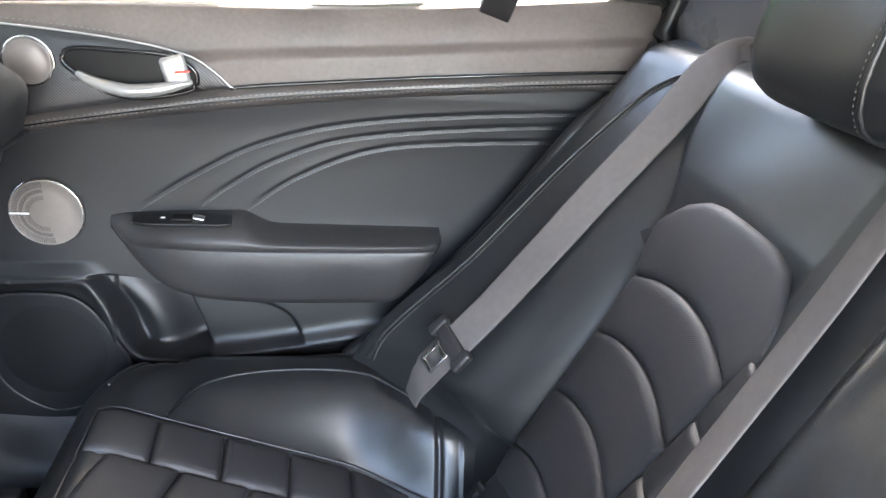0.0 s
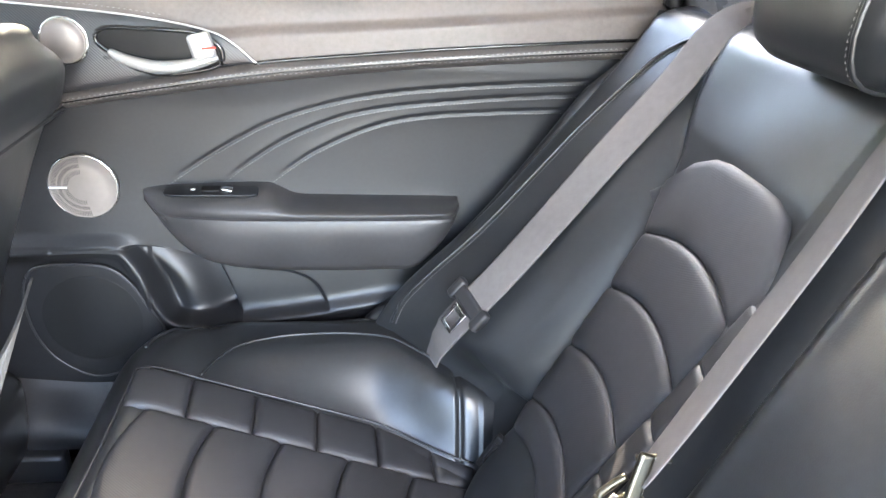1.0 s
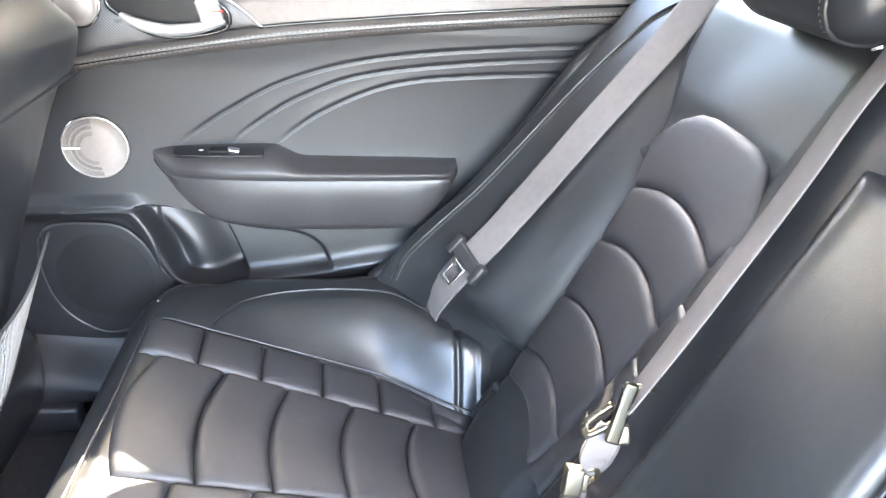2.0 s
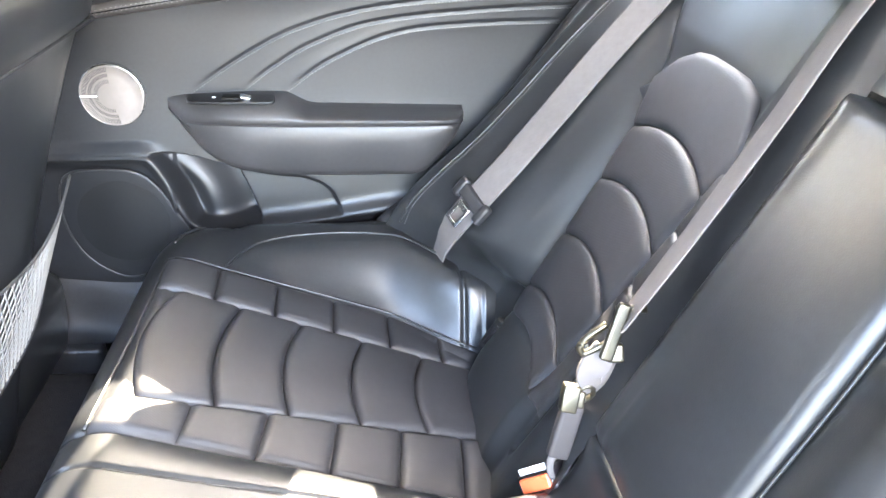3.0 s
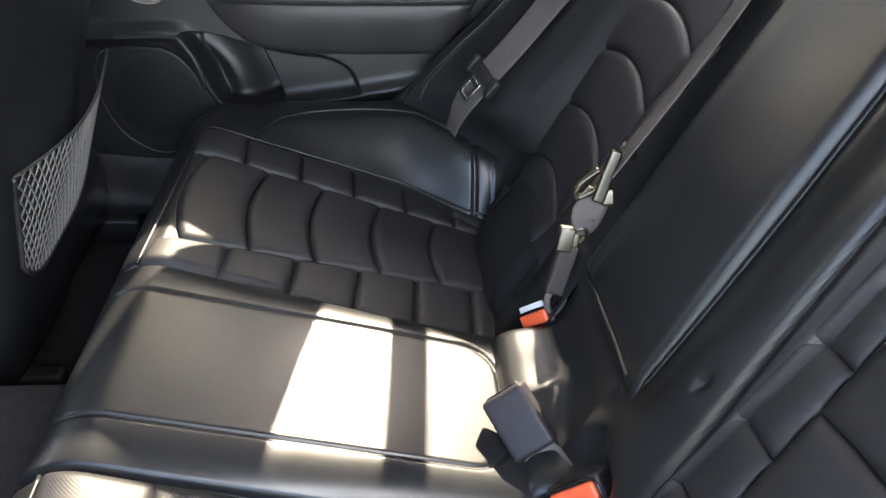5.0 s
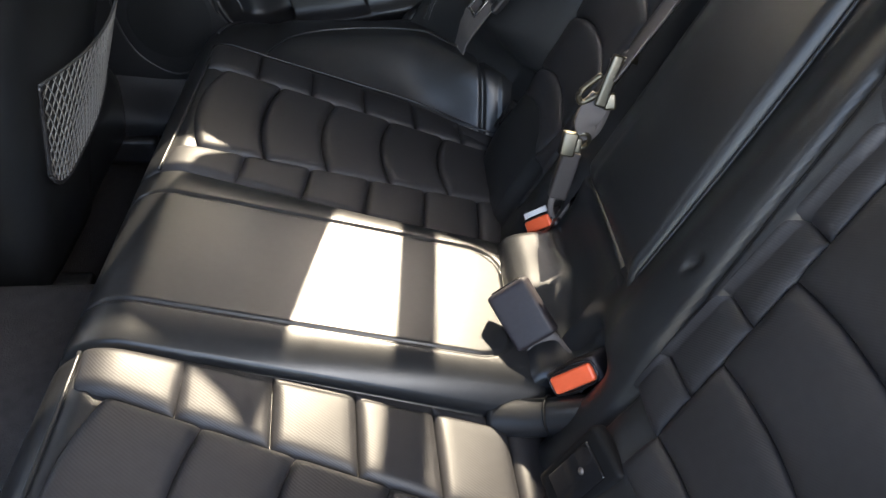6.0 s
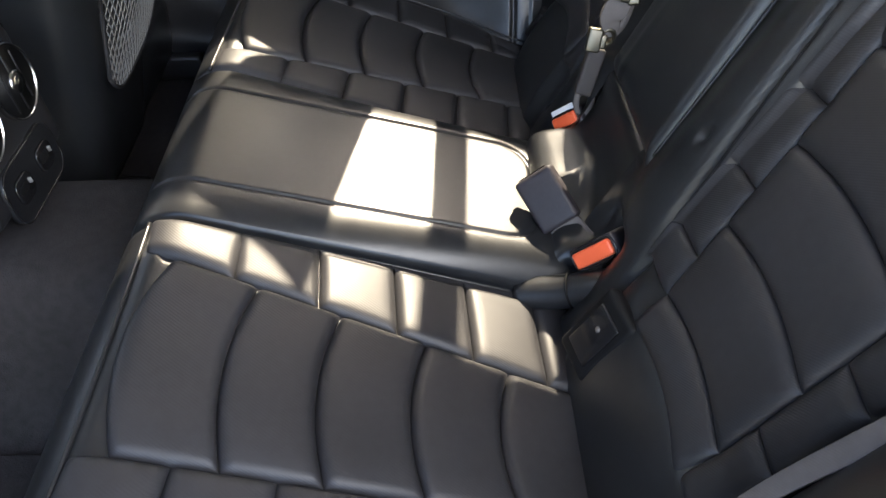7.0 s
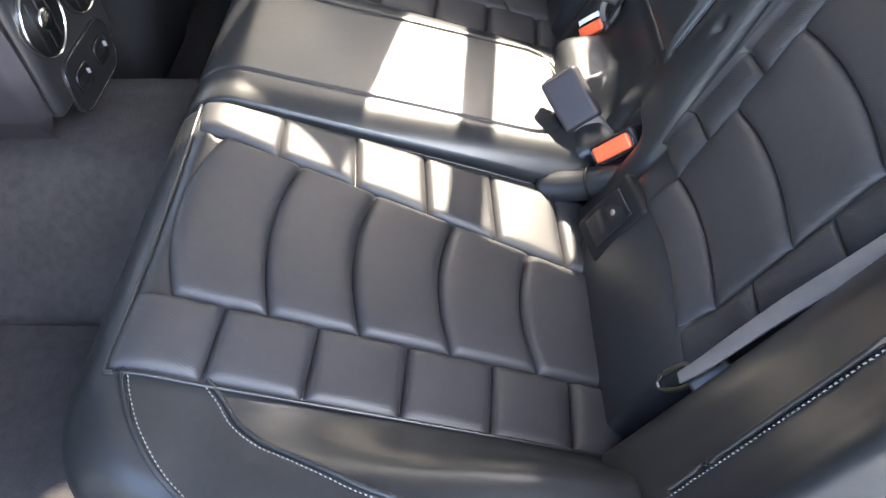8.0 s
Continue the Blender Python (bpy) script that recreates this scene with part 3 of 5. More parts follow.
def backrest(seat, side):
    zs = spread(0.20, 0.79, 100) + [0.79 + 0.108 * k / 12 for k in range(1, 13)] 
    ys = spread(0.066 if side < 0 else 0.088, 0.64, 240)

    def body(z, y):
        dip = -0.004 * smooth01((y - 0.18) / 0.02) * smooth01((0.45 - y) / 0.03) * smooth01((z - 0.35) / 0.025) * smooth01((0.715 - z) / 0.03)
        dip -= 0.006 * math.exp(-((y - ((0.170 if side > 0 else 0.186) - 0.12 * (z - 0.407))) / 0.004) ** 2) * (1 if 0.3 < z < 0.66 else 0)
        return back_point(z, side * y, dip)
    rest = part("backrest", sheet(body, zs, ys), LEATHER, seat, "black leather backrest with a thick side bolster")
    arcs = [0.348, 0.389, 0.464, 0.539, 0.606] if side > 0 else [0.348, 0.382, 0.455, 0.528, 0.604]
    rise = 0.0225 if side > 0 else 0.010
    dome = lambda v: rise * (1 - (2 * v - 1) ** 2)
    inner = (lambda z: 0.213 - 0.14 * (z - 0.38)) if side > 0 else (lambda z: 0.240 - 0.13 * (z - 0.38))
    outer = 0.388 if side > 0 else 0.395
    out = []
    for a, b in zip(arcs, arcs[1:]):
        def c(u, v, a=a, b=b):
            z = lerp(a, b, u)
            return z + dome(v), side * lerp(inner(z), outer, v)
        out.append(c)

    def cap(u, v):
        y = lerp(lerp(inner(0.606), 0.163, u), lerp(outer, 0.424, u), v)
        return lerp(arcs[-1] + dome(v), 0.642 + 0.066 * (1 - abs(2 * v - 1) ** (3.2 if v > 0.5 else 5)), u), side * y
    out.append(cap)
    quilted(rest, back_point, out, COVER, 0.0043, rim=0.012)
    side_rows = []
    strip = (lambda z: 0.172 - 0.14 * (z - 0.407)) if side > 0 else (lambda z: 0.184 - 0.03 * (z - 0.407))
    edges = [0.345, 0.436, 0.507, 0.572, 0.636] if side > 0 else [0.378, 0.418, 0.484, 0.555, 0.632]
    for a, b in zip(edges, edges[1:]):
        def c(u, v, a=a, b=b):
            z = lerp(a, b, u)
            return z + 0.003 * v, side * lerp(strip(z), inner(z) - 0.001, v)
        side_rows.append(c)
    if side < 0:
        edges = [0.352, 0.418, 0.489, 0.562, 0.63]
        for a, b in zip(edges, edges[1:]):
            def c2(u, v, a=a, b=b):
                return lerp(a, b, u) - 0.003 * v, side * lerp(0.396, 0.436, v)
            side_rows.append(c2)
    quilted(rest, back_point, side_rows, COVER, 0.004 if side > 0 else 0.0028, rim=0.008 if side > 0 else 0.011)
    wing = spline([(0.385, 0.575, 0), (0.43, 0.572, 0), (0.54, 0.57, 0), (0.67, 0.57, 0), (0.75, 0.56, 0), (0.785, 0.53, 0), (0.80, 0.49, 0)], 60)
    inset = 0.0 if side > 0 else 0.026
    pts = [back_point(p.x, side * (p.y - inset), 0.0022) for p in wing]
    part("piping", tube(pts, 0.0022, 8), LEATHER, rest)
    part("stitching", stitches([back_point(p.x, side * (p.y - inset + (-0.006 if side > 0 else 0.006)), 0.0015) for p in wing], (-0.8, -0.4 * side, 0.4), 0.0027, 0.0013, 0.0012), THREAD, rest, "pale grey stitching")
    return rest


def centre_back(seat):
    """The folded-up armrest with full rounded edges, the pad below it and the piece above it."""
    def span(z):
        return -0.103 + 0.13 * (z - 0.4), 0.096 + 0.03 * (z - 0.4)

    def edge(d, r):
        d = min(1.0, max(0.0, d / r))
        return math.sqrt(max(0.0, 1 - (1 - d) ** 2))

    def f(u, v):
        z = lerp(0.405, 0.737, u)
        near, far = span(z)
        wide = far - near
        k = min(edge(v * wide, 0.014), edge((1 - v) * wide, 0.024), edge(u * 0.37, 0.030), edge((1 - u) * 0.37, 0.02))
        dent = 0.005 * math.sin(math.pi * u) * math.sin(math.pi * v) + 0.003 * math.exp(-(((1 - v) * wide - 0.02) / 0.012) ** 2)
        fold = 0.0022 * math.exp(-((v - 0.80 + 0.16 * u) / 0.035) ** 2) * smooth01((0.34 - u) / 0.16)
        return back_point(z, lerp(near, far, v), -0.014 + 0.025 * k + dent + fold)
    us = [0, 0.003, 0.01, 0.02, 0.033, 0.05] + spread(0.07, 0.93, 36) + [0.95, 0.967, 0.98, 0.99, 0.997, 1]
    vs = [0, 0.003, 0.01, 0.022, 0.04, 0.065] + spread(0.09, 0.87, 32) + [0.9, 0.93, 0.955, 0.975, 0.99, 0.997, 1]
    arm = part("fold_down_armrest", sheet(f, us, vs), LEATHER, seat, "smooth black leather centre armrest, folded up")
    for off, v0, r in ((0.002, -0.012, 0.0015),):
        welt = [back_point(z, lerp(*span(z), v0), off) for z in spread(0.425, 0.725, 40)]
        part("piping", tube(welt, r, 8), LEATHER, arm)

    run = spline([(0.120, 0, 0.272), (0.127, 0, 0.296), (0.134, 0, 0.314), (0.147, 0, 0.322), (0.165, 0, 0.325), (0.183, 0, 0.328), (0.196, 0, 0.337),
                  (0.205, 0, 0.355), (0.212, 0, 0.378), (0.216, 0, 0.396), (0.222, 0, 0.405), (0.231, 0, 0.405), (0.240, 0, 0.396)], 60)

    def g(u, v):
        p = run[round(u * 60)]
        y = lerp(-0.110, 0.103, v)
        end = (1 - edge((1 - v) * 0.213, 0.014)) * 0.03 + (1 - edge(v * 0.213, 0.012)) * 0.02
        pit = 0.034 * smooth01((0.005 - y) / 0.06) * smooth01((0.345 - p.z) / 0.04)
        hollow = 0.004 * math.sin(math.pi * v) * smooth01((p.z - 0.34) / 0.03)
        return Vector((p.x + hollow + end * 0.5 * smooth01((p.z - 0.34) / 0.03), y, p.z - pit - end + 0.0015 * noise.noise((p.x * 25, y * 25, 4))))
    vs = [0, 0.01, 0.03, 0.06, 0.1] + spread(0.14, 0.88, 30) + [0.91, 0.94, 0.97, 0.985, 0.995, 1]
    part("lower_panel", sheet(g, spread(0, 1, 60), vs), LEATHER, seat)

    def h(u, v):
        e = lambda t: 1 - (abs(2 * t - 1)) ** 8
        return back_point(lerp(0.740, 0.898, u), lerp(-0.104, 0.104, v), -0.02 + 0.024 * e(v) ** 0.5)
    part("centre_top", sheet(h, spread(0, 1, 24), us), LEATHER, seat)


def headrest(y, x, z, w):
    """A rounded pad on two steel posts."""
    rest = thing("rear_headrest", "rounded black leather rear headrest with pale side stitching", "headrest", (x + 0.03, y, z - 0.09), group="rear headrests")
    bm = bmesh.new()
    prof = []
    for k in range(28):
        a = 2 * math.pi * k / 28
        cx, cz = math.cos(a), math.sin(a)
        q = (abs(cx) ** 2.6 + abs(cz) ** 2.6) ** (-1 / 2.6)
        prof.append((cx * q * 0.052, cz * q * 0.075))
    for_v = []
    n = 26
    for i in range(n + 1):
        t = -1 + 2 * i / n
        k = (1 - abs(t) ** 5) ** 0.4 if abs(t) < 1 else 0.0
        k = max(k, 0.02)
        ring = [bm.verts.new(Vector((x + px * k + 0.2 * pz, y + t * w / 2, z + pz * (0.25 + 0.75 * k)))) for px, pz in prof]
        for_v.append(ring)
    for a, b in zip(for_v, for_v[1:]):
        for k in range(28):
            bm.faces.new((a[k], a[(k + 1) % 28], b[(k + 1) % 28], b[k]))
    bm.faces.new(for_v[0])
    bm.faces.new(for_v[-1])
    part("pad", bm, LEATHER, rest)
    ring = [Vector((x + px * 0.95 + 0.2 * pz, y - w * 0.32, z + pz * 0.975)) for px, pz in prof]
    part("seam", tube(ring, 0.0026, 6, closed=True), LEATHER, rest)
    ring = [Vector((x + px * 0.975 + 0.2 * pz, y - w * 0.32 + 0.006, z + pz * 0.99)) for px, pz in prof]
    part("stitching", stitches(ring + ring[:1], lambda p: (p.x - x, 0, p.z - z), 0.0034, 0.0018, 0.001), THREAD, rest, "pale grey stitching")
    for q in (-1, 1):
        part("post", tube([(x + 0.01, y + q * 0.06, z - 0.13), (x + 0.01, y + q * 0.06, z - 0.03)], 0.006, 12), CHROME, rest, "steel post")
    return rest


rear_seat = thing("rear_bench", "black leather rear bench seat with quilted padded covers", "car seat", (0, 0, 0.11))
rear_cushion(rear_seat)
backrest(rear_seat, 1)
seal = part("door_seal", tube([back_point(z, 0.616, 0.004) for z in spread(0.36, 0.70, 34)] + spline([(0.365, 0.632, 0.735), (0.412, 0.655, 0.785), (0.436, 0.662, 0.84), (0.452, 0.655, 0.92)], 16), 0.012, 10), RUBBER, None)
tagged(seal, "black rubber seal between the seat wing and the closed door", "door seal", kind="structure")
backrest(rear_seat, -1)
centre_back(rear_seat)
headrest(0.252, 0.42, 0.882, 0.222)
headrest(-0.252, 0.42, 0.882, 0.222)

# ---- far rear door ----
door_y = table([(0.10, 0.655), (0.23, 0.655), (0.37, 0.657), (0.47, 0.668), (0.56, 0.677), (0.66, 0.677), (0.72, 0.668)])
belt_low = table([(-0.60, 0.625), (-0.362, 0.668), (-0.263, 0.684), (-0.126, 0.703), (0.014, 0.719), (0.158, 0.731), (0.367, 0.745), (0.5, 0.75)])
belt_top = table([(-0.60, 0.637), (-0.36, 0.681), (-0.262, 0.699), (-0.125, 0.723), (0.014, 0.737), (0.157, 0.749), (0.368, 0.763), (0.5, 0.768)])
sill_z = table([(-0.6, 0.80), (-0.365, 0.815), (0.04, 0.827), (0.19, 0.838), (0.43, 0.861), (0.55, 0.87)])
CURVES = [table([(-0.256, 0.553), (-0.177, 0.605), (-0.096, 0.648), (0.014, 0.68), (0.164, 0.698), (0.40, 0.712)]),
          table([(-0.18, 0.555), (-0.134, 0.59), (-0.075, 0.626), (0.014, 0.659), (0.165, 0.679), (0.40, 0.694)]),
          table([(-0.113, 0.557), (-0.045, 0.604), (0.052, 0.645), (0.167, 0.66), (0.40, 0.669)])]
STARTS = [-0.256, -0.18, -0.113]
RIDGE = spline([(-0.50, 0.456, 0), (-0.433, 0.46, 0), (-0.335, 0.463, 0), (-0.302, 0.43, 0), (-0.278, 0.367, 0), (-0.25, 0.342, 0), (-0.205, 0.338, 0),
                (-0.144, 0.346, 0), (-0.064, 0.356, 0), (0.033, 0.372, 0), (0.12, 0.385, 0)], 90)


RIDGE_XZ = np.array([(p.x, p.y) for p in spline([(p.x, p.y, 0) for p in RIDGE], 900)])


def ridge_gap(x, z):
    return math.sqrt(float(np.min((RIDGE_XZ[:, 0] - x) ** 2 + (RIDGE_XZ[:, 1] - z) ** 2)))


POCKET_LEFT = table([(0.338, -0.235), (0.345, -0.262), (0.367, -0.278), (0.40, -0.29), (0.43, -0.302), (0.463, -0.325)])
POCKET_LOW = table([(-0.25, 0.342), (-0.205, 0.338), (-0.144, 0.346), (-0.064, 0.356), (0.033, 0.372)])
POCKET_HIGH = table([(-0.318, 0.466), (-0.26, 0.46), (-0.209, 0.445), (-0.141, 0.431), (-0.087, 0.424), (-0.052, 0.405), (-0.032, 0.368)])
POCKET_BAND = table([(0.338, -0.232), (0.358, -0.235), (0.40, -0.247), (0.43, -0.27), (0.466, -0.307)])
FLAP_EDGE = table([(0.34, -0.165), (0.358, -0.17), (0.428, -0.196), (0.46, -0.215)])


def pocket_depth(x, z):
    """How deep the map pocket is at a place of the door: a hollow, a rounded inner wall and a shallow flap."""
    if not (-0.33 < x < -0.025 and 0.335 < z < 0.47):
        return 0.0
    inside = smooth01((z - POCKET_LOW(x)) / 0.014) * smooth01((POCKET_HIGH(x) - z) / 0.006) * smooth01((x - POCKET_LEFT(z)) / 0.022)
    band, flap = POCKET_BAND(z), FLAP_EDGE(z)
    if x < band:
        deep = 0.020 + 0.028 * smooth01((band - x) / 0.05)
    elif x < flap:
        deep = 0.020 + 0.030 * smooth01((x - band) / max(0.02, flap - band))
    else:
        deep = 0.009 + 0.041 * (1 - smooth01((x - flap) / 0.008))
    return inside * deep


def door_point(x, z, off=0.0):
    return Vector((x, door_y(z) - off, z))


def crease(x, z):
    o = 0.0
    for c, s in zip(CURVES, STARTS):
        if x > s - 0.004:
            fade = smooth01((x - s) / 0.06)
            k = (c(x + 0.004) - c(x - 0.004)) / 0.008
            d = (z - c(x)) / math.sqrt(1 + k * k)
            o -= fade * 0.0028 * math.exp(-(d / 0.0020) ** 2)
            if d > 0:
                o += fade * 0.0034 * math.exp(-d / 0.012) * (1 - math.exp(-d / 0.002))
            else:
                o += fade * 0.001 * math.exp(d / 0.008)
    return o


def door():
    d = thing("door_1", "black leather-trimmed closed rear car door with stitched waves", "car door", (-0.1, 0.68, 0.1), kind="structure")
    xs = spread(-0.62, 0.46, 400)

    def f(z, x):
        o = crease(x, z) if z > 0.54 else 0.0
        if z < 0.48:
            r = ridge_gap(x, z)
            o += 0.012 * math.exp(-(r / 0.013) ** 2)
            o -= pocket_depth(x, z)
            if x < -0.29 and z < 0.46:
                o += 0.004
        return door_point(x, min(z, belt_low(x) + 0.012), o)
    split = table([(-0.62, 0.463), (-0.33, 0.468), (-0.30, 0.4665), (-0.26, 0.461), (-0.209, 0.446), (-0.141, 0.436), (-0.09, 0.434), (0.46, 0.434)])
    part("lower_moulding", sheet(lambda u, x: f(lerp(0.10, split(x), u), x), spread(0, 0.62, 36) + spread(0.63, 1, 60), xs), LOWER, d, "smooth black moulded plastic lower door")
    part("door_panel", sheet(lambda u, x: f(lerp(split(x), 0.775, u), x), spread(0, 0.24, 22) + spread(0.25, 1, 96), xs), PANEL, d)

    def roll(u, x):
        a = math.pi * u
        zl, zt = belt_low(x) - 0.006, belt_top(x) + 0.002
        return Vector((x, 0.669 - 0.011 * math.sin(a) ** 0.7, lerp(zl, zt, u)))
    part("belt_roll", sheet(roll, spread(0, 1, 14), spread(-0.62, 0.46, 100)), ROLL, d, "padded leather waist roll")
    bm = bmesh.new()
    for f1 in (0.36, 0.62):
        pts = [Vector((x, 0.669 - 0.0118 * math.sin(math.pi * f1) ** 0.7, lerp(belt_low(x) - 0.006, belt_top(x) + 0.002, f1))) for x in spread(-0.6, 0.4, 160)]
        stitches(pts, (0, -1, 0), bm=bm, length=0.004, gap=0.003, width=0.001)
    part("stitching", bm, THREAD, d, "pale grey double stitching")
    part("seam", tube([Vector((x, 0.6655, belt_top(x) + 0.001)) for x in spread(-0.12, 0.44, 80)], 0.0028, 6), GLOSS, d, "dark joint above the waist roll")
    part("seam", tube([Vector((x, 0.6575, lerp(belt_low(x) - 0.006, belt_top(x) + 0.002, 0.47))) for x in spread(-0.6, 0.4, 80)], 0.0009, 6), GLOSS, d)
    for c, s in zip(CURVES, STARTS):
        pts = [door_point(x, c(x) - 0.0045, crease(x, c(x) - 0.0045) + 0.0004) for x in spread(s + 0.002, 0.42, 160)]
        part("stitching", stitches(pts, (0, -1, 0), length=0.0032, gap=0.0018, width=0.0009), THREAD, d, "pale grey stitching")

    def cap(u, x):
        """Upper door cap that leans out towards the glass, with a soft shelf line."""
        zt, zs_ = belt_top(x) - 0.004, sill_z(x)
        z = lerp(zt, zs_, 1 - (1 - u) ** 1.35)
        shelf = smooth01((u - 0.28) / 0.12)
        return Vector((x, 0.672 - 0.004 * (1 - u) + 0.010 * shelf + 0.03 * max(0, u - 0.35) ** 1.3 + 0.03 * max(0, u - 0.9) * 4, z))
    part("door_cap", sheet(cap, spread(0, 1, 40), spread(-0.62, 0.46, 60)), UPPER, d, "taupe-grey soft upper door cap")
    bm = bmesh.new()
    sheet(lambda u, x: Vector((x, lerp(0.70, 0.73, u), sill_z(x) - 0.004 + 0.006 * math.sin(math.pi * u))), spread(0, 1, 4), spread(-0.62, 0.20, 30), bm)
    part("window_seal", bm, GLOSS, d, "black rubber window seal")
    bm = bmesh.new()
    box((1.08, 0.03, 0.70), pose(-0.08, 0.745, 0.43), 0.006, bm=bm)
    part("outer_skin", bm, PAINT, d, "dark painted outer door skin")

    # carbon-look insert with handle and tweeter
    ins_top = table([(-0.62, 0.805), (-0.37, 0.79), (-0.249, 0.779), (-0.168, 0.763), (-0.14, 0.746), (-0.113, 0.720)])

    def insert(u, x):
        lo, hi = belt_top(x) + 0.001, max(belt_top(x) + 0.0015, ins_top(x))
        e = math.sin(math.pi * u) ** 0.25 if 0 < u < 1 else 0
        return Vector((x, 0.667 - 0.004 * e, lerp(lo, hi, u)))
    part("handle_insert", sheet(insert, spread(0, 1, 16), spread(-0.62, -0.113, 60)), CARBON, d, "carbon-patterned black insert")
    edge = [Vector((x, 0.664, max(belt_top(x), ins_top(x)))) for x in spread(-0.6, -0.1135, 80)]
    part("insert_trim", tube(edge, 0.0012, 8), SATIN, d, "thin bright metal edge of the insert")
    part("stitching", stitches([p + Vector((0, -0.001, 0.007)) for p in edge[:62]], (0, -1, 0), width=0.0008), THREAD, d, "pale grey stitching")
    # flat plate; the hollow's dark is put into its near-black colour
    h = part("handle_cup", prism(spline2([(-0.312, 0.752), (-0.30, 0.766), (-0.25, 0.766), (-0.19, 0.763), (-0.165, 0.75), (-0.158, 0.736), (-0.165, 0.722),
             (-0.20, 0.713), (-0.24, 0.710), (-0.27, 0.718), (-0.295, 0.735)], 44), Matrix(((1, 0, 0, 0), (0, 0, -1, 0.6625), (0, 1, 0, 0), (0, 0, 0, 1))), 0.002, 0.0008),
             BLACK, d, "flat near-black plate standing in for the handle's hollow cup")
    ring = [Vector((x, 0.660, z)) for x, z in spline2([(-0.312, 0.752), (-0.30, 0.766), (-0.25, 0.766), (-0.19, 0.763), (-0.165, 0.75), (-0.158, 0.736),
            (-0.165, 0.722), (-0.20, 0.713), (-0.24, 0.710), (-0.27, 0.718), (-0.295, 0.735)], 60)]
    part("handle_rim", tube(ring, 0.003, 8, closed=True), GLOSS, h, "gloss black rim")
    lev = spline([(-0.296, 0.656, 0.739), (-0.282, 0.654, 0.731), (-0.262, 0.652, 0.7245), (-0.235, 0.648, 0.721), (-0.20, 0.648, 0.7245), (-0.178, 0.650, 0.73), (-0.163, 0.654, 0.733)], 40)
    rr = [0.0035 + 0.0062 * math.sin(math.pi * min(1, (i / 40) * 1.02)) ** 0.7 for i in range(41)]
    bm = tube(lev, rr, 12, squash=0.85)
    box((0.03, 0.012, 0.034), pose(-0.182, 0.652, 0.747, 0, -14, 0), 0.006, 3, bm)
    lever = part("door_handle", bm, SATIN, d, "satin chrome door pull handle")
    bm = bmesh.new()
    box((0.018, 0.003, 0.0028), pose(-0.172, 0.6452, 0.7465, 0, -6, 0), 0.001, 2, bm)
    part("lock_mark", bm, RED, lever, "small red lock mark")
    face = Matrix(((1, 0, 0, 0), (0, 0, -1, 0), (0, 1, 0, 0), (0, 0, 0, 1)))
    tw = part("tweeter", disc_stack(Matrix.Translation((-0.3505, 0.663, 0.749)) @ face, [(0.0275, 0), (0.0275, 0.004), (0.0255, 0.006), (0.0245, 0.005), (0.018, 0.0085), (0.008, 0.0105), (0.001, 0.011)]),
              SILVER, d, "round silver tweeter grille")
    bm = tube([(-0.3505 + 0.0285 * math.cos(a), 0.6615, 0.749 + 0.0285 * math.sin(a)) for a in spread(0, 2 * math.pi * 47 / 48, 47)], 0.002, 8, closed=True)
    part("tweeter_ring", bm, CHROME, tw, "thin chrome ring")

    # midrange speaker with radial slots
    c = Vector((-0.3615, 0.6735, 0.552))
    spk = part("speaker_grille", disc_stack(Matrix.Translation(c) @ face, [(0.046, -0.004), (0.046, 0.003), (0.0445, 0.0055), (0.043, 0.0045), (0.03, 0.006), (0.012, 0.007), (0.001, 0.007)], 64),
               SILVER, d, "round brushed silver speaker grille")
    bm = tube([c + face.to_3x3() @ Vector((0.0455 * math.cos(a), 0.0455 * math.sin(a), 0.0035)) for a in spread(0, 2 * math.pi * 63 / 64, 63)], 0.0011, 8, closed=True)
    part("speaker_ring", bm, CHROME, spk, "thin bright ring")
    bm = bmesh.new()
    for k in range(60):
        a = math.radians(92 + k * 186 / 59)
        for r0, r1, h in ((0.019, 0.025, 0.0060), (0.027, 0.033, 0.0053), (0.035, 0.0425, 0.0047)):
            if r0 < 0.02 and k % 2:
                continue
            m = Matrix.Translation(c) @ face @ Matrix.Rotation(a, 4, 'Z') @ Matrix.Translation(((r0 + r1) / 2, 0, h))
            box((r1 - r0, 0.0009, 0.0016), m, 0, 1, bm)
    part("slots", bm, SLOT, spk, "dark radial slots", smooth=False)
    bm = bmesh.new()
    box((0.024, 0.0016, 0.0022), Matrix.Translation(c + Vector((-0.032, -0.0075, 0))), 0.0006, 2, bm)
    part("name_bar", bm, WHITE, spk, "small pale bar in place of lettering")

    # woofer grille in the lower corner
    outline = spline2([(-0.452, 0.425), (-0.43, 0.441), (-0.379, 0.444), (-0.34, 0.438), (-0.314, 0.415), (-0.293, 0.375), (-0.274, 0.338), (-0.29, 0.297), (-0.325, 0.272),
                       (-0.381, 0.256), (-0.43, 0.285), (-0.455, 0.33), (-0.462, 0.385)], 70)
    gm = Matrix(((1, 0, 0, 0), (0, 0, -1, 0.656), (0, 1, 0, 0), (0, 0, 0, 1)))
    wf = part("woofer_grille", prism(outline, gm, 0.008, 0.004), material("fine_black_speaker_mesh", (0.009, 0.0095, 0.011), 0.6, grid=0.4, grid_size=0.0018, spec=0.25), d,
              "black perforated door speaker grille")
    rim = [Vector((x, 0.649, z)) for x, z in outline]
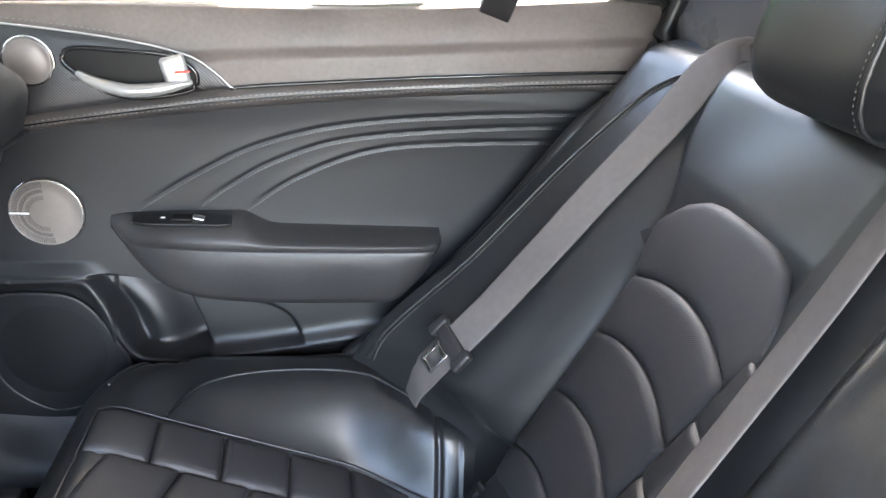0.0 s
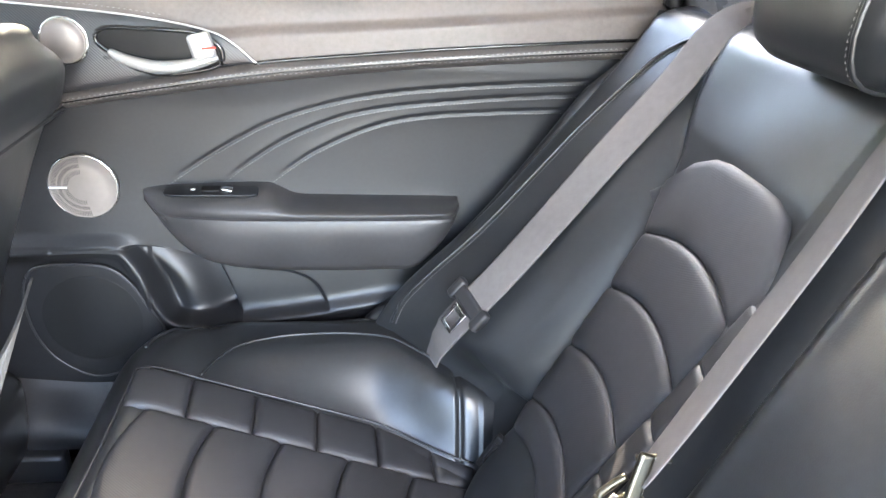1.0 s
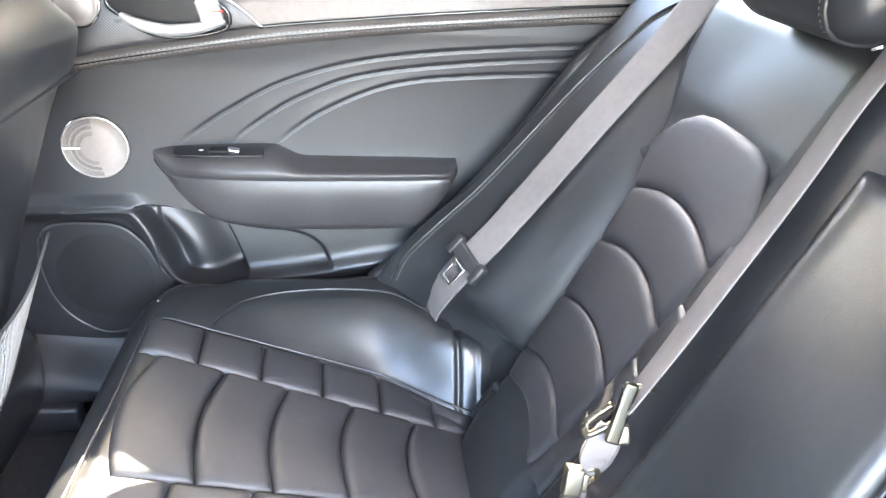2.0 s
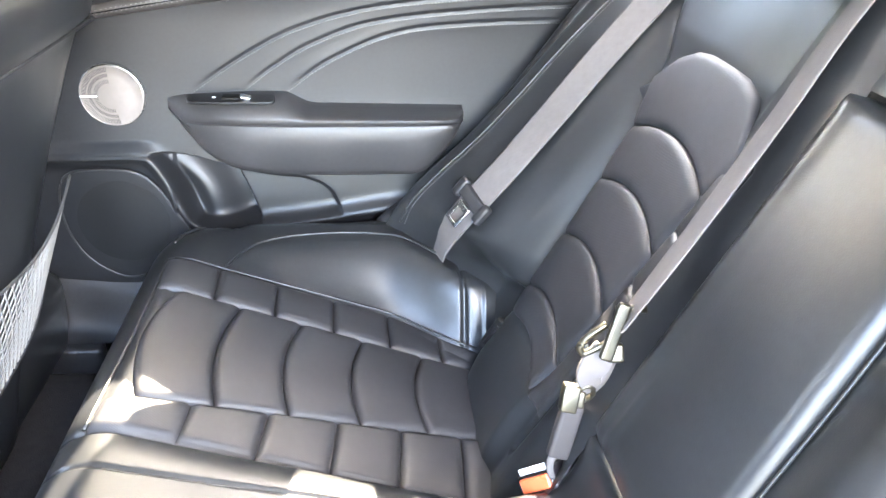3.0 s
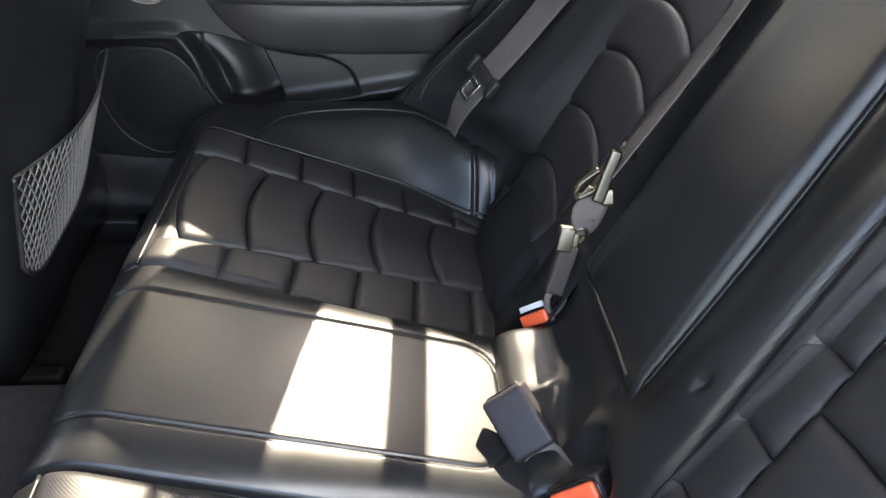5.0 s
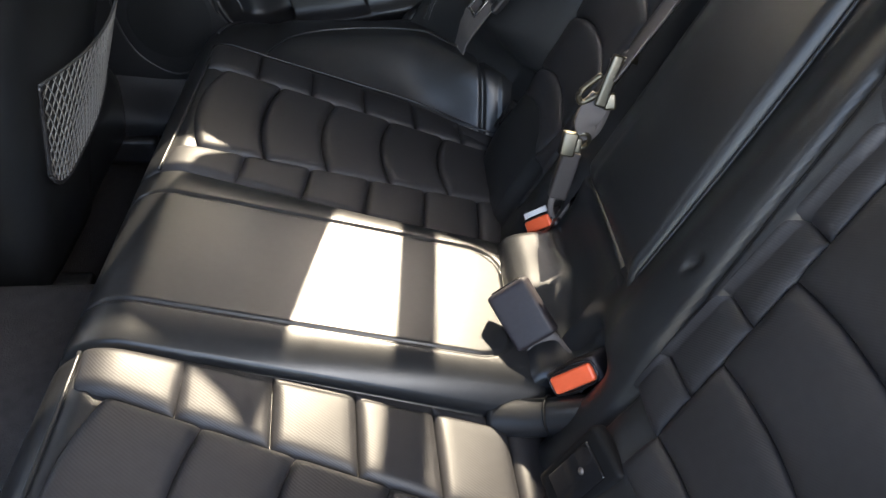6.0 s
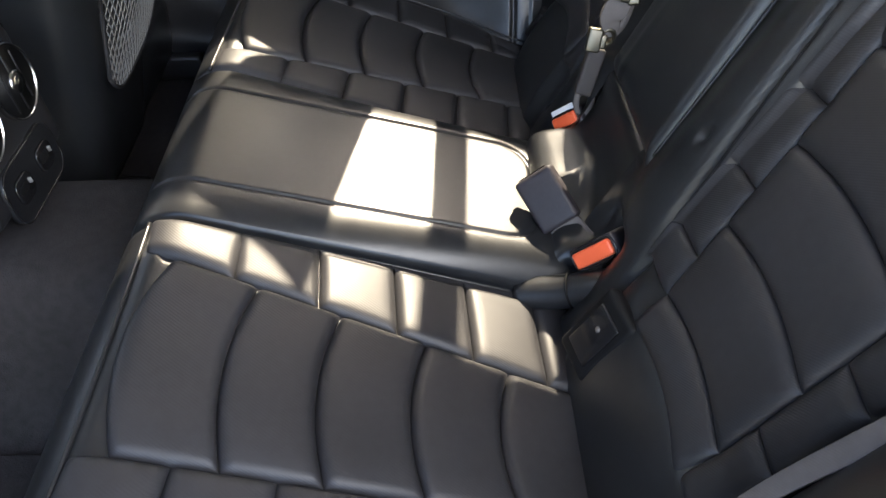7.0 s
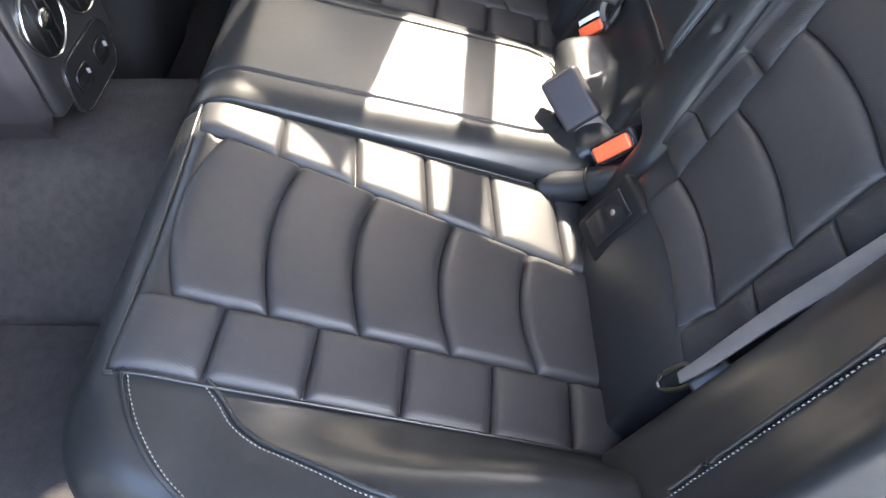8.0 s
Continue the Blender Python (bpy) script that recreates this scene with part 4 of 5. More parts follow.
    # slightly darker mesh disc paints the shaded circle of the cone
    part("cone_shadow", disc_stack(Matrix.Translation((-0.372, 0.6480, 0.356)) @ face, [(0.070, -0.002), (0.0695, 0.0002), (0.069, 0.0003), (0.001, 0.0003)], 64), material("shaded_speaker_mesh", (0.0065, 0.007, 0.008), 0.62, grid=0.4, grid_size=0.0018, spec=0.22), wf, "darker disc on the mesh, painted as the shade over the cone")
    part("grille_rim", tube(rim, 0.002, 8, closed=True), HARD, wf)

    # armrest
    top = table([(-0.285, 0.547), (-0.256, 0.552), (-0.113, 0.557), (-0.098, 0.551), (-0.076, 0.541), (-0.04, 0.539), (0.10, 0.537), (0.155, 0.536)])
    rim = table([(-0.285, 0.543), (-0.26, 0.528), (-0.2, 0.529), (0.0, 0.531), (0.155, 0.533)])
    bot = table([(-0.285, 0.538), (-0.263, 0.505), (-0.23, 0.47), (-0.193, 0.450), (-0.117, 0.440), (0.06, 0.440), (0.095, 0.445), (0.125, 0.475), (0.152, 0.515)])
    out = table([(-0.285, 0.002), (-0.265, 0.022), (-0.22, 0.045), (-0.15, 0.058), (0.0, 0.064), (0.12, 0.064), (0.145, 0.056), (0.155, 0.03)])

    def arm(u, x):
        t, b, o = top(x), bot(x), out(x)
        e = max(rim(x), b + 0.004)
        y0 = door_y(0.55)
        prof = [(0.0, t, -0.004), (0.06, t + 0.001, 0.002), (0.16, t - 0.002, o * 0.45), (0.3, lerp(t, e, 0.45), o * 0.86), (0.38, lerp(t, e, 0.8), o * 0.99), (0.43, e, o), (0.47, e - 0.006, o * 0.97),
                (0.5, e - 0.009, o * 0.90), (0.53, e - 0.013, o * 0.93), (0.6, lerp(e, b, 0.4), o * 0.93), (0.8, lerp(e, b, 0.75), o * 0.85), (0.93, b + 0.002, o * 0.74), (1.0, b - 0.004, 0.0)]
        k = max(i for i in range(len(prof) - 1) if prof[i][0] <= u + 1e-9)
        k = min(k, len(prof) - 2)
        q = (u - prof[k][0]) / (prof[k + 1][0] - prof[k][0])
        return Vector((x, y0 - lerp(prof[k][2], prof[k + 1][2], q), lerp(prof[k][1], prof[k + 1][1], q)))
    us = [0, 0.03, 0.06, 0.11, 0.16, 0.23, 0.3, 0.34, 0.38, 0.405, 0.43, 0.45, 0.47, 0.485, 0.5, 0.515, 0.53, 0.6, 0.7, 0.8, 0.87, 0.93, 0.97, 1.0]
    xs = [-0.285, -0.283, -0.279] + spread(-0.272, 0.14, 60) + [0.146, 0.15, 0.153, 0.155]
    rest = part("armrest", sheet(arm, us, xs), ARMREST, d, "padded black leather door armrest")
    sw = part("switch_plate", prism(spline2([(-0.243, 0.013), (-0.20, 0.0145), (-0.15, 0.0145), (-0.128, 0.013), (-0.124, 0.0), (-0.128, -0.013), (-0.16, -0.0145), (-0.21, -0.0145), (-0.243, -0.012), (-0.250, 0.0)], 40),
              pose(0, 0.648, 0.5525, 8, 0, 0), 0.0035, 0.0015), LOWER, rest, "black window switch plate")
    part("window_switch", box((0.026, 0.015, 0.005), pose(-0.187, 0.648, 0.557, 8, 0, 0), 0.002, 2), BLACK, sw, "black window switch")
    part("switch_tip", box((0.016, 0.011, 0.004), pose(-0.166, 0.647, 0.5575, 8, 10, 0), 0.0015, 2), CHROME, sw, "small bright switch tip")
    part("symbol", box((0.006, 0.004, 0.0008), pose(-0.211, 0.647, 0.5572, 8, 0, 0), 0.0003, 1), WHITE, sw, "tiny pale mark")
    # lower kick trim ahead of the cushion
    bm = bmesh.new()
    sheet(lambda u, x: Vector((x, 0.648 - 0.05 * smooth01(u) - 0.012 * math.sin(math.pi * u), lerp(0.245 + 0.12 * max(0, -0.40 - x), 0.16, u))), spread(0, 1, 12), spread(-0.62, -0.2, 20), bm)
    part("kick_trim", bm, HARD, d, "black plastic lower trim")


def window():
    w = thing("window_1", "clear side window of the closed rear door with a dark divider", "car window", (0, 0.7, 0.83), kind="structure")
    lean = lambda z: 0.70 - 0.33 * (z - 0.83)
    for a, b in ((-0.46, 0.19), (0.225, 0.50)):
        bm = bmesh.new()
        for o in (0, 0.004):
            sheet(lambda x, z: Vector((x, lean(z) + o, z)), spread(a, b, 4), spread(0.82, 1.09, 4), bm)
        pane = part("pane", bm, GLASS, w, "clear window glass")
        pane.visible_shadow = False
    bm = bmesh.new()
    ribbon([(0.215 + 0.275 * (z - 0.84), lean(z) - 0.004, z) for z in spread(0.826, 1.09, 8)], (0, -1, 0.4), 0.044, 0.02, bm)
    part("divider", bm, HARD, w, "black upright window divider")
    # unseen sheets, their edges drawn so the sun falls in patches on the seat
    blockers = ((0.838, 1.066, 0.036, lambda u: -0.02 - 0.032 * smooth01(u / 0.2), lambda u: 0.121 + 0.028 * u),
              (0.838, 1.13, 0.0, lambda u: -0.46, lambda u: -0.126 + 0.054 * smooth01((u - 0.03) / 0.2) + 0.03 * smooth01((u - 0.5) / 0.15) - 0.05 * smooth01((u - 0.74) / 0.06)))
    looks = ((GREY_BLOCKER, "unseen grey sheet added to block sun at the rear side window"), (PALE_BLOCKER, "unseen pale sheet added to block sun and pass a warm glow"))
    for (z0, z1, rise, left, right), (cloth, words) in zip(blockers, looks):
        s = thing("sun_blocker", words, "sunshade", (lerp(left(0), right(0), 0.5), 0.69, 0.84), group="window sunshades")
        bm = bmesh.new()
        for o in (0.030,):
            sheet(lambda u, v: Vector((lerp(left(u), right(u), v), lean(lerp(z0, z1 + rise * v ** 3, u)) + o, lerp(z0, z1 + rise * v ** 3, u))), spread(0, 1, 16), spread(0, 1, 10), bm)
        part("blocker_sheet", bm, cloth, s)


def open_door():
    """The near rear door, swung wide on the middle pillar: trim, painted skin, glass and its dark frame."""
    # stands out of view; added to block forward sky from the near backrest
    d = thing("door_2", "black-trimmed rear car door standing wide open", "car door", (-0.58, -0.74, 0.1), kind="structure")
    turn = Matrix.Translation((-0.58, -0.74, 0)) @ Matrix.Rotation(math.radians(-112), 4, 'Z')
    part("outer_skin", box((0.98, 0.035, 0.74), turn @ Matrix.Translation((0.50, -0.035, 0.44)), 0.015, 3), PAINT, d, "dark painted outer door skin")
    part("inner_trim", box((0.94, 0.05, 0.64), turn @ Matrix.Translation((0.50, 0.01, 0.41)), 0.02, 3), PANEL, d, "dark soft inner door trim")
    part("door_cap", box((0.94, 0.045, 0.10), turn @ Matrix.Translation((0.50, 0.020, 0.765)), 0.018, 3), UPPER, d, "taupe-grey soft upper door cap")
    part("armrest", box((0.44, 0.06, 0.10), turn @ Matrix.Translation((0.46, 0.055, 0.50)), 0.025, 3), ARMREST, d)
    part("window_frame", tube([turn @ Vector(p) for p in ((0.03, -0.02, 0.80), (0.10, 0.03, 1.02), (0.22, 0.06, 1.11), (0.55, 0.06, 1.10), (0.82, 0.03, 0.98), (0.97, -0.02, 0.81))], 0.016, 8), HARD, d, "black window frame")
    glass = part("pane", sheet(lambda x, z: turn @ Vector((x, -0.02 + 0.25 * (z - 0.80), z)), spread(0.14, 0.80, 4), spread(0.80, 1.0, 4)), TINTED, d, "tinted window glass")
    glass.visible_shadow = False


door()
open_door()
window()

# ---- front passenger seat ----
def seat_line(z):
    """Rear face of the front passenger seat."""
    return -0.440 + 0.215 * (z - 0.31) + 0.02 * smooth01((z - 0.6) / 0.2)


def seat_rear(z, y):
    return seat_line(z)


def front_seat():
    s = thing("front_passenger_seat", "black leather front seat seen from behind with a net pocket", "car seat", (-0.55, 0.4, 0.1))
    bm = bmesh.new()
    n = 56
    rings = []
    far_edge = table([(0.16, 0.42), (0.30, 0.445), (0.40, 0.485), (0.48, 0.528), (0.55, 0.572), (0.61, 0.615), (0.67, 0.648), (0.74, 0.632), (0.80, 0.58)])
    for i in range(45):
        z = lerp(0.16, 0.80, i / 44)
        top = smooth01((z - 0.72) / 0.08)
        y0, y1 = 0.165 + 0.04 * top, far_edge(z)
        ring = []
        for k in range(n):
            a = 2 * math.pi * k / n
            ca, sa = math.cos(a), math.sin(a)
            q = (abs(ca) ** 5 + abs(sa) ** 5) ** (-1 / 5)
            depth = 0.085 * (1 - 0.45 * top)
            xr = seat_line(z) + 0.014 * smooth01((z - 0.672) / 0.01)
            ring.append(bm.verts.new((xr - 0.085 + depth * sa * q, lerp(y0, y1, 0.5 + 0.5 * ca * q), z - 0.03 * top * abs(ca * q) ** 3)))
        rings.append(ring)
    for a, b in zip(rings, rings[1:]):
        for k in range(n):
            bm.faces.new((a[k], a[(k + 1) % n], b[(k + 1) % n], b[k]))
    bm.faces.new(rings[0])
    bm.faces.new(rings[-1])
    part("seat_back", bm, LEATHER, s)
    seam = [Vector((seat_line(0.674) + 0.006, lerp(0.19, 0.62, i / 30), 0.674)) for i in range(31)]
    part("piping", tube(seam, 0.003, 8), LEATHER, s)
    for q in (-1, 1):
        part("headrest_post", tube([(-0.40, 0.405 + q * 0.07, 0.77), (-0.40, 0.405 + q * 0.07, 0.9)], 0.006, 12), CHROME, s, "steel headrest post")
        part("post_collar", disc_stack(pose(-0.40, 0.405 + q * 0.07, 0.795), [(0.016, 0), (0.016, 0.008), (0.01, 0.012)], 20), HARD, s)
    bm = bmesh.new()
    box((0.10, 0.26, 0.19), pose(-0.40, 0.405, 0.97, 0, 8, 0), 0.04, 5, bm)
    part("headrest", bm, LEATHER, s, "black leather headrest")
    bm = bmesh.new()
    box((0.5, 0.46, 0.16), pose(-0.72, 0.405, 0.24, 0, 6, 0), 0.05, 4, bm)
    part("seat_base", bm, LEATHER, s)
    for q in (-1, 1):
        bm = bmesh.new()
        box((0.55, 0.03, 0.05), pose(-0.70, 0.405 + q * 0.19, 0.135), 0.008, 2, bm)
        part("seat_rail", bm, HARD, s, "dark metal seat rail")
    # net pocket
    net = part("net_pocket", net_mesh(), NETTING, s, "dark elastic net map pocket")
    hem = [net_point(u, 1.0) for u in spread(0, 1, 30)]
    part("hem", tube(hem, 0.0019, 8), NET_HEM, net, "thick elastic hem")
    part("frame_edge", tube([net_point(0.0, v) for v in spread(0, 1, 20)] , 0.003, 8), HARD, net)
    part("frame_edge", tube([net_point(u, 0.0) for u in spread(0, 1, 20)] , 0.003, 8), HARD, net)
    return s


def net_point(u, v):
    """u across the seat (near to far), v from the pocket's bottom to its hem."""
    y = lerp(0.19, lerp(0.43, 0.52, v), u)
    low = 0.30 + 0.05 * (2 * u - 1) ** 4 + 0.03 * u
    high = 0.47 - 0.015 * math.sin(math.pi * u) + 0.02 * u
    z = lerp(low, high, v)
    sag = 0.012 + 0.022 * v * math.sin(math.pi * u)
    return Vector((seat_rear(z, y) + sag + 0.006, y, z))


def net_mesh():
    bm = bmesh.new()
    for k in range(-10, 27):
        for sgn in (1, -1):
            line = []
            for i in range(26):
                v = i / 25
                u = k / 22 + sgn * (v - 0.5) * 0.30
                if 0 <= u <= 1:
                    line.append(net_point(u, v))
            if len(line) > 2:
                tube(line, 0.0012, 4, bm)
    return bm


# ---- rear end of the centre console ----
def console():
    c = thing("centre_console", "black centre console with round rear air vents and sockets", "console", (-0.6, 0, 0.26))
    bm = bmesh.new()
    prof = [(-0.04, -0.006), (-0.058, 0.02), (-0.095, 0.07), (-0.105, 0.13), (-0.10, 0.22), (-0.075, 0.245), (0.0, 0.25), (0.075, 0.245), (0.10, 0.22), (0.105, 0.13), (0.095, 0.07), (0.058, 0.02), (0.04, -0.006)]

    def f(u, x):
        k = min(int(u), len(prof) - 2)
        q = u - k
        y, z = lerp(prof[k][0], prof[k + 1][0], q), lerp(prof[k][1], prof[k + 1][1], q)
        e = smooth01((x + 0.50) / 0.05)
        return Vector((x - (0.02 * (z / 0.25) + 0.05 * smooth01((0.10 - z) / 0.10)) * e, y * (1 - 0.12 * e ** 3), 0.262 + z * (1 - 0.06 * e ** 3)))
    sheet(f, spread(0, 12, 72), spread(-1.2, -0.53, 10) + spread(-0.52, -0.452, 12), bm)
    part("console_body", bm, BUCKLE, c)
    bm = bmesh.new()
    box((0.02, 0.185, 0.165), pose(-0.461, 0.0, 0.415, 0, -4, 0), 0.012, 4, bm)
    part("rear_panel", bm, HARD, c)
    face = Matrix.Rotation(math.radians(90), 4, 'Y')
    for y in (-0.047, 0.047):
        m = Matrix.Translation((-0.453, y, 0.435)) @ Matrix.Rotation(math.radians(-4), 4, 'Y') @ face
        vent = part("air_vent", disc_stack(m, [(0.0420, -0.004), (0.0420, 0.006), (0.0412, 0.008), (0.0400, 0.0075), (0.0396, -0.006)], 48), CHROME, c, "chrome-ringed round air vent")
        part("vent_well", disc_stack(m, [(0.0395, 0.006), (0.036, 0.002), (0.028, -0.001), (0.02, 0.001), (0.001, 0.001)], 40), BLACK, vent, "black vent well")
        bm = bmesh.new()
        for k in (-2, 0, 2):
            w = math.sqrt(max(0.0, 0.034 ** 2 - (k * 0.009) ** 2)) * 2
            box((w, 0.0022, 0.008), m @ Matrix.Translation((0, k * 0.009, 0.004)) @ Matrix.Rotation(0.5, 4, 'X'), 0.0005, 1, bm)
        part("vane", bm, LOWER, vent)
        part("knob", disc_stack(m, [(0.013, 0.004), (0.013, 0.009), (0.011, 0.0115), (0.009, 0.0105), (0.006, 0.0125), (0.001, 0.0125)], 30), CHROME, vent, "small chrome vent knob")
    tilt = Matrix.Translation((-0.450, 0.0, 0.346)) @ Matrix.Rotation(math.radians(-4), 4, 'Y') @ Matrix(((0, 0, 1, 0), (1, 0, 0, 0), (0, 1, 0, 0), (0, 0, 0, 1)))
    def rounded(w, h, r):
        return [(sx * (w / 2 - r) + r * math.cos(a0 + q * math.pi / 10), sy * (h / 2 - r) + r * math.sin(a0 + q * math.pi / 10))
                for sx, sy, a0 in ((1, 1, 0), (-1, 1, math.pi / 2), (-1, -1, math.pi), (1, -1, 1.5 * math.pi)) for q in range(6)]
    plate = part("socket_plate", prism(rounded(0.128, 0.070, 0.024), tilt, 0.008, 0.003), LOWER, c, "black socket panel with rounded ends")
    part("plate_edge", tube([tilt @ Vector((x, y, 0.0075)) for x, y in rounded(0.126, 0.068, 0.023)], 0.0012, 6, closed=True), GLOSS, plate)
    for y in (-0.030, 0.028):
        m = tilt @ Matrix.Translation((y, 0.002, 0.008))
        sk = part("socket", prism(rounded(0.036, 0.030, 0.010), m, 0.003, 0.0015), GLOSS, plate, "small dark charging socket")
        part("socket_mouth", prism(rounded(0.018, 0.010, 0.003), m @ Matrix.Translation((-0.005, 0.002, 0.003)), 0.0012, 0.0004), BLACK, sk, "dark socket mouth")
        bm = bmesh.new()
        box((0.0028, 0.007, 0.001), m @ Matrix.Translation((0.009, 0.003, 0.0035)), 0.0003, 1, bm)
        box((0.0028, 0.007, 0.001), m @ Matrix.Translation((0.0125, 0.001, 0.0035)), 0.0003, 1, bm)
        part("symbol", bm, SATIN, sk, "tiny pale symbol")


# ---- seat belts ----
def frame_of(o, w, n):
    """A pose with its x axis along w, its z axis as near n as can be, at o."""
    x = Vector(w).normalized()
    z = (Vector(n) - x * x.dot(Vector(n))).normalized()
    y = z.cross(x)
    return Matrix(((x.x, y.x, z.x, o[0]), (x.y, y.y, z.y, o[1]), (x.z, y.z, z.z, o[2]), (0, 0, 0, 1)))


def outer_belt(side):
    b = thing("seat_belt", "grey woven seat belt lying over the side bolster with its tongue", "seat belt", (0.2, side * 0.5, 0.4), group="rear seat belts")
    path = [back_point(z, side * y, o) for z, y, o in ((0.27, 0.556, -0.06), (0.31, 0.542, -0.03), (0.345, 0.530, -0.004), (0.37, 0.518, 0.008), (0.40, 0.502, 0.008), (0.45, 0.484, 0.010), (0.50, 0.479, 0.012), (0.58, 0.479, 0.012), (0.66, 0.482, 0.010), (0.74, 0.489, 0.009), (0.80, 0.494, 0.008), (0.84, 0.497, 0.008), (0.87, 0.499, 0.006), (0.898, 0.50, 0.004))]
    pts = spline(path, 54)
    norm = [(-0.8, -0.45 * side, 0.4)] * len(pts)
    part("webbing", ribbon(pts, norm, 0.048, 0.0016), WEBBING, b)
    d = (path[7] - path[5]).normalized()
    nn = Vector((-0.8, -0.45 * side, 0.4)).normalized()
    sd = d.cross(nn).normalized()
    nn = sd.cross(d).normalized()
    o = path[5] + nn * 0.004
    m = Matrix((( *[sd.x], d.x, nn.x, o.x), (sd.y, d.y, nn.y, o.y), (sd.z, d.z, nn.z, o.z), (0, 0, 0, 1)))
    bm = bmesh.new()
    box((0.066, 0.02, 0.01), m @ Matrix.Translation((0, 0.012, 0)), 0.0045, 3, bm)
    for q in (-1, 1):
        box((0.0145, 0.030, 0.013), m @ Matrix.Translation((q * 0.0305, 0.011, 0.0005)), 0.0055, 4, bm)
    tongue = part("tongue", bm, HARD, b, "dark plastic belt tongue")
    bm = bmesh.new()
    for size, at in (((0.0052, 0.032, 0.0026), (-0.0105, -0.015, 0.0032)), ((0.0052, 0.032, 0.0026), (0.0105, -0.015, 0.0032)), ((0.0262, 0.0055, 0.0026), (0, -0.029, 0.0032)), ((0.0262, 0.008, 0.0026), (0, -0.004, 0.0032))):
        box(size, m @ Matrix.Translation(at), 0.001, 2, bm)
    part("latch_plate", bm, CHROME, tongue, "bright steel latch plate")


def near_belt():
    b = thing("seat_belt", "grey woven seat belt drooping beside the side bolster with its tongue", "seat belt", (0.2, -0.45, 0.34), group="rear seat belts")
    path = [(0.405, -0.487, 0.80), (0.34, -0.462, 0.66), (0.27, -0.447, 0.515), (0.235, -0.44, 0.445), (0.205, -0.438, 0.385), (0.19, -0.437, 0.36)]
    path = [Vector(p) + Vector((-0.014, -0.014, 0.007)) for p in path]
    pts = spline(path, 30)
    part("webbing", ribbon(pts, [(-0.55, -0.55 + 0.5 * i / 30, 0.6) for i in range(31)], [0.016 - 0.006 * (i / 30) ** 2 for i in range(31)], 0.002), WEBBING, b)
    n = Vector((-0.6, -0.5, 0.6))
    m = frame_of((0.199, -0.456, 0.374), (0.03, 0.012, 0.022), n)
    t = part("tongue", box((0.036, 0.018, 0.011), m, 0.005, 4), HARD, b, "dark plastic belt tongue")
    loop = spline2([(-0.018, 0.0), (-0.012, 0.007), (0.008, 0.0085), (0.017, 0.007), (0.018, -0.005), (0.004, -0.0075), (-0.012, -0.005)], 28)
    m = frame_of((0.176, -0.447, 0.358), (0.016, -0.006, 0.026), n)
    part("latch_plate", tube([m @ Vector((x, y, 0)) for x, y in loop], 0.0024, 8, closed=True, squash=0.7), STEEL, t, "worn steel latch loop")


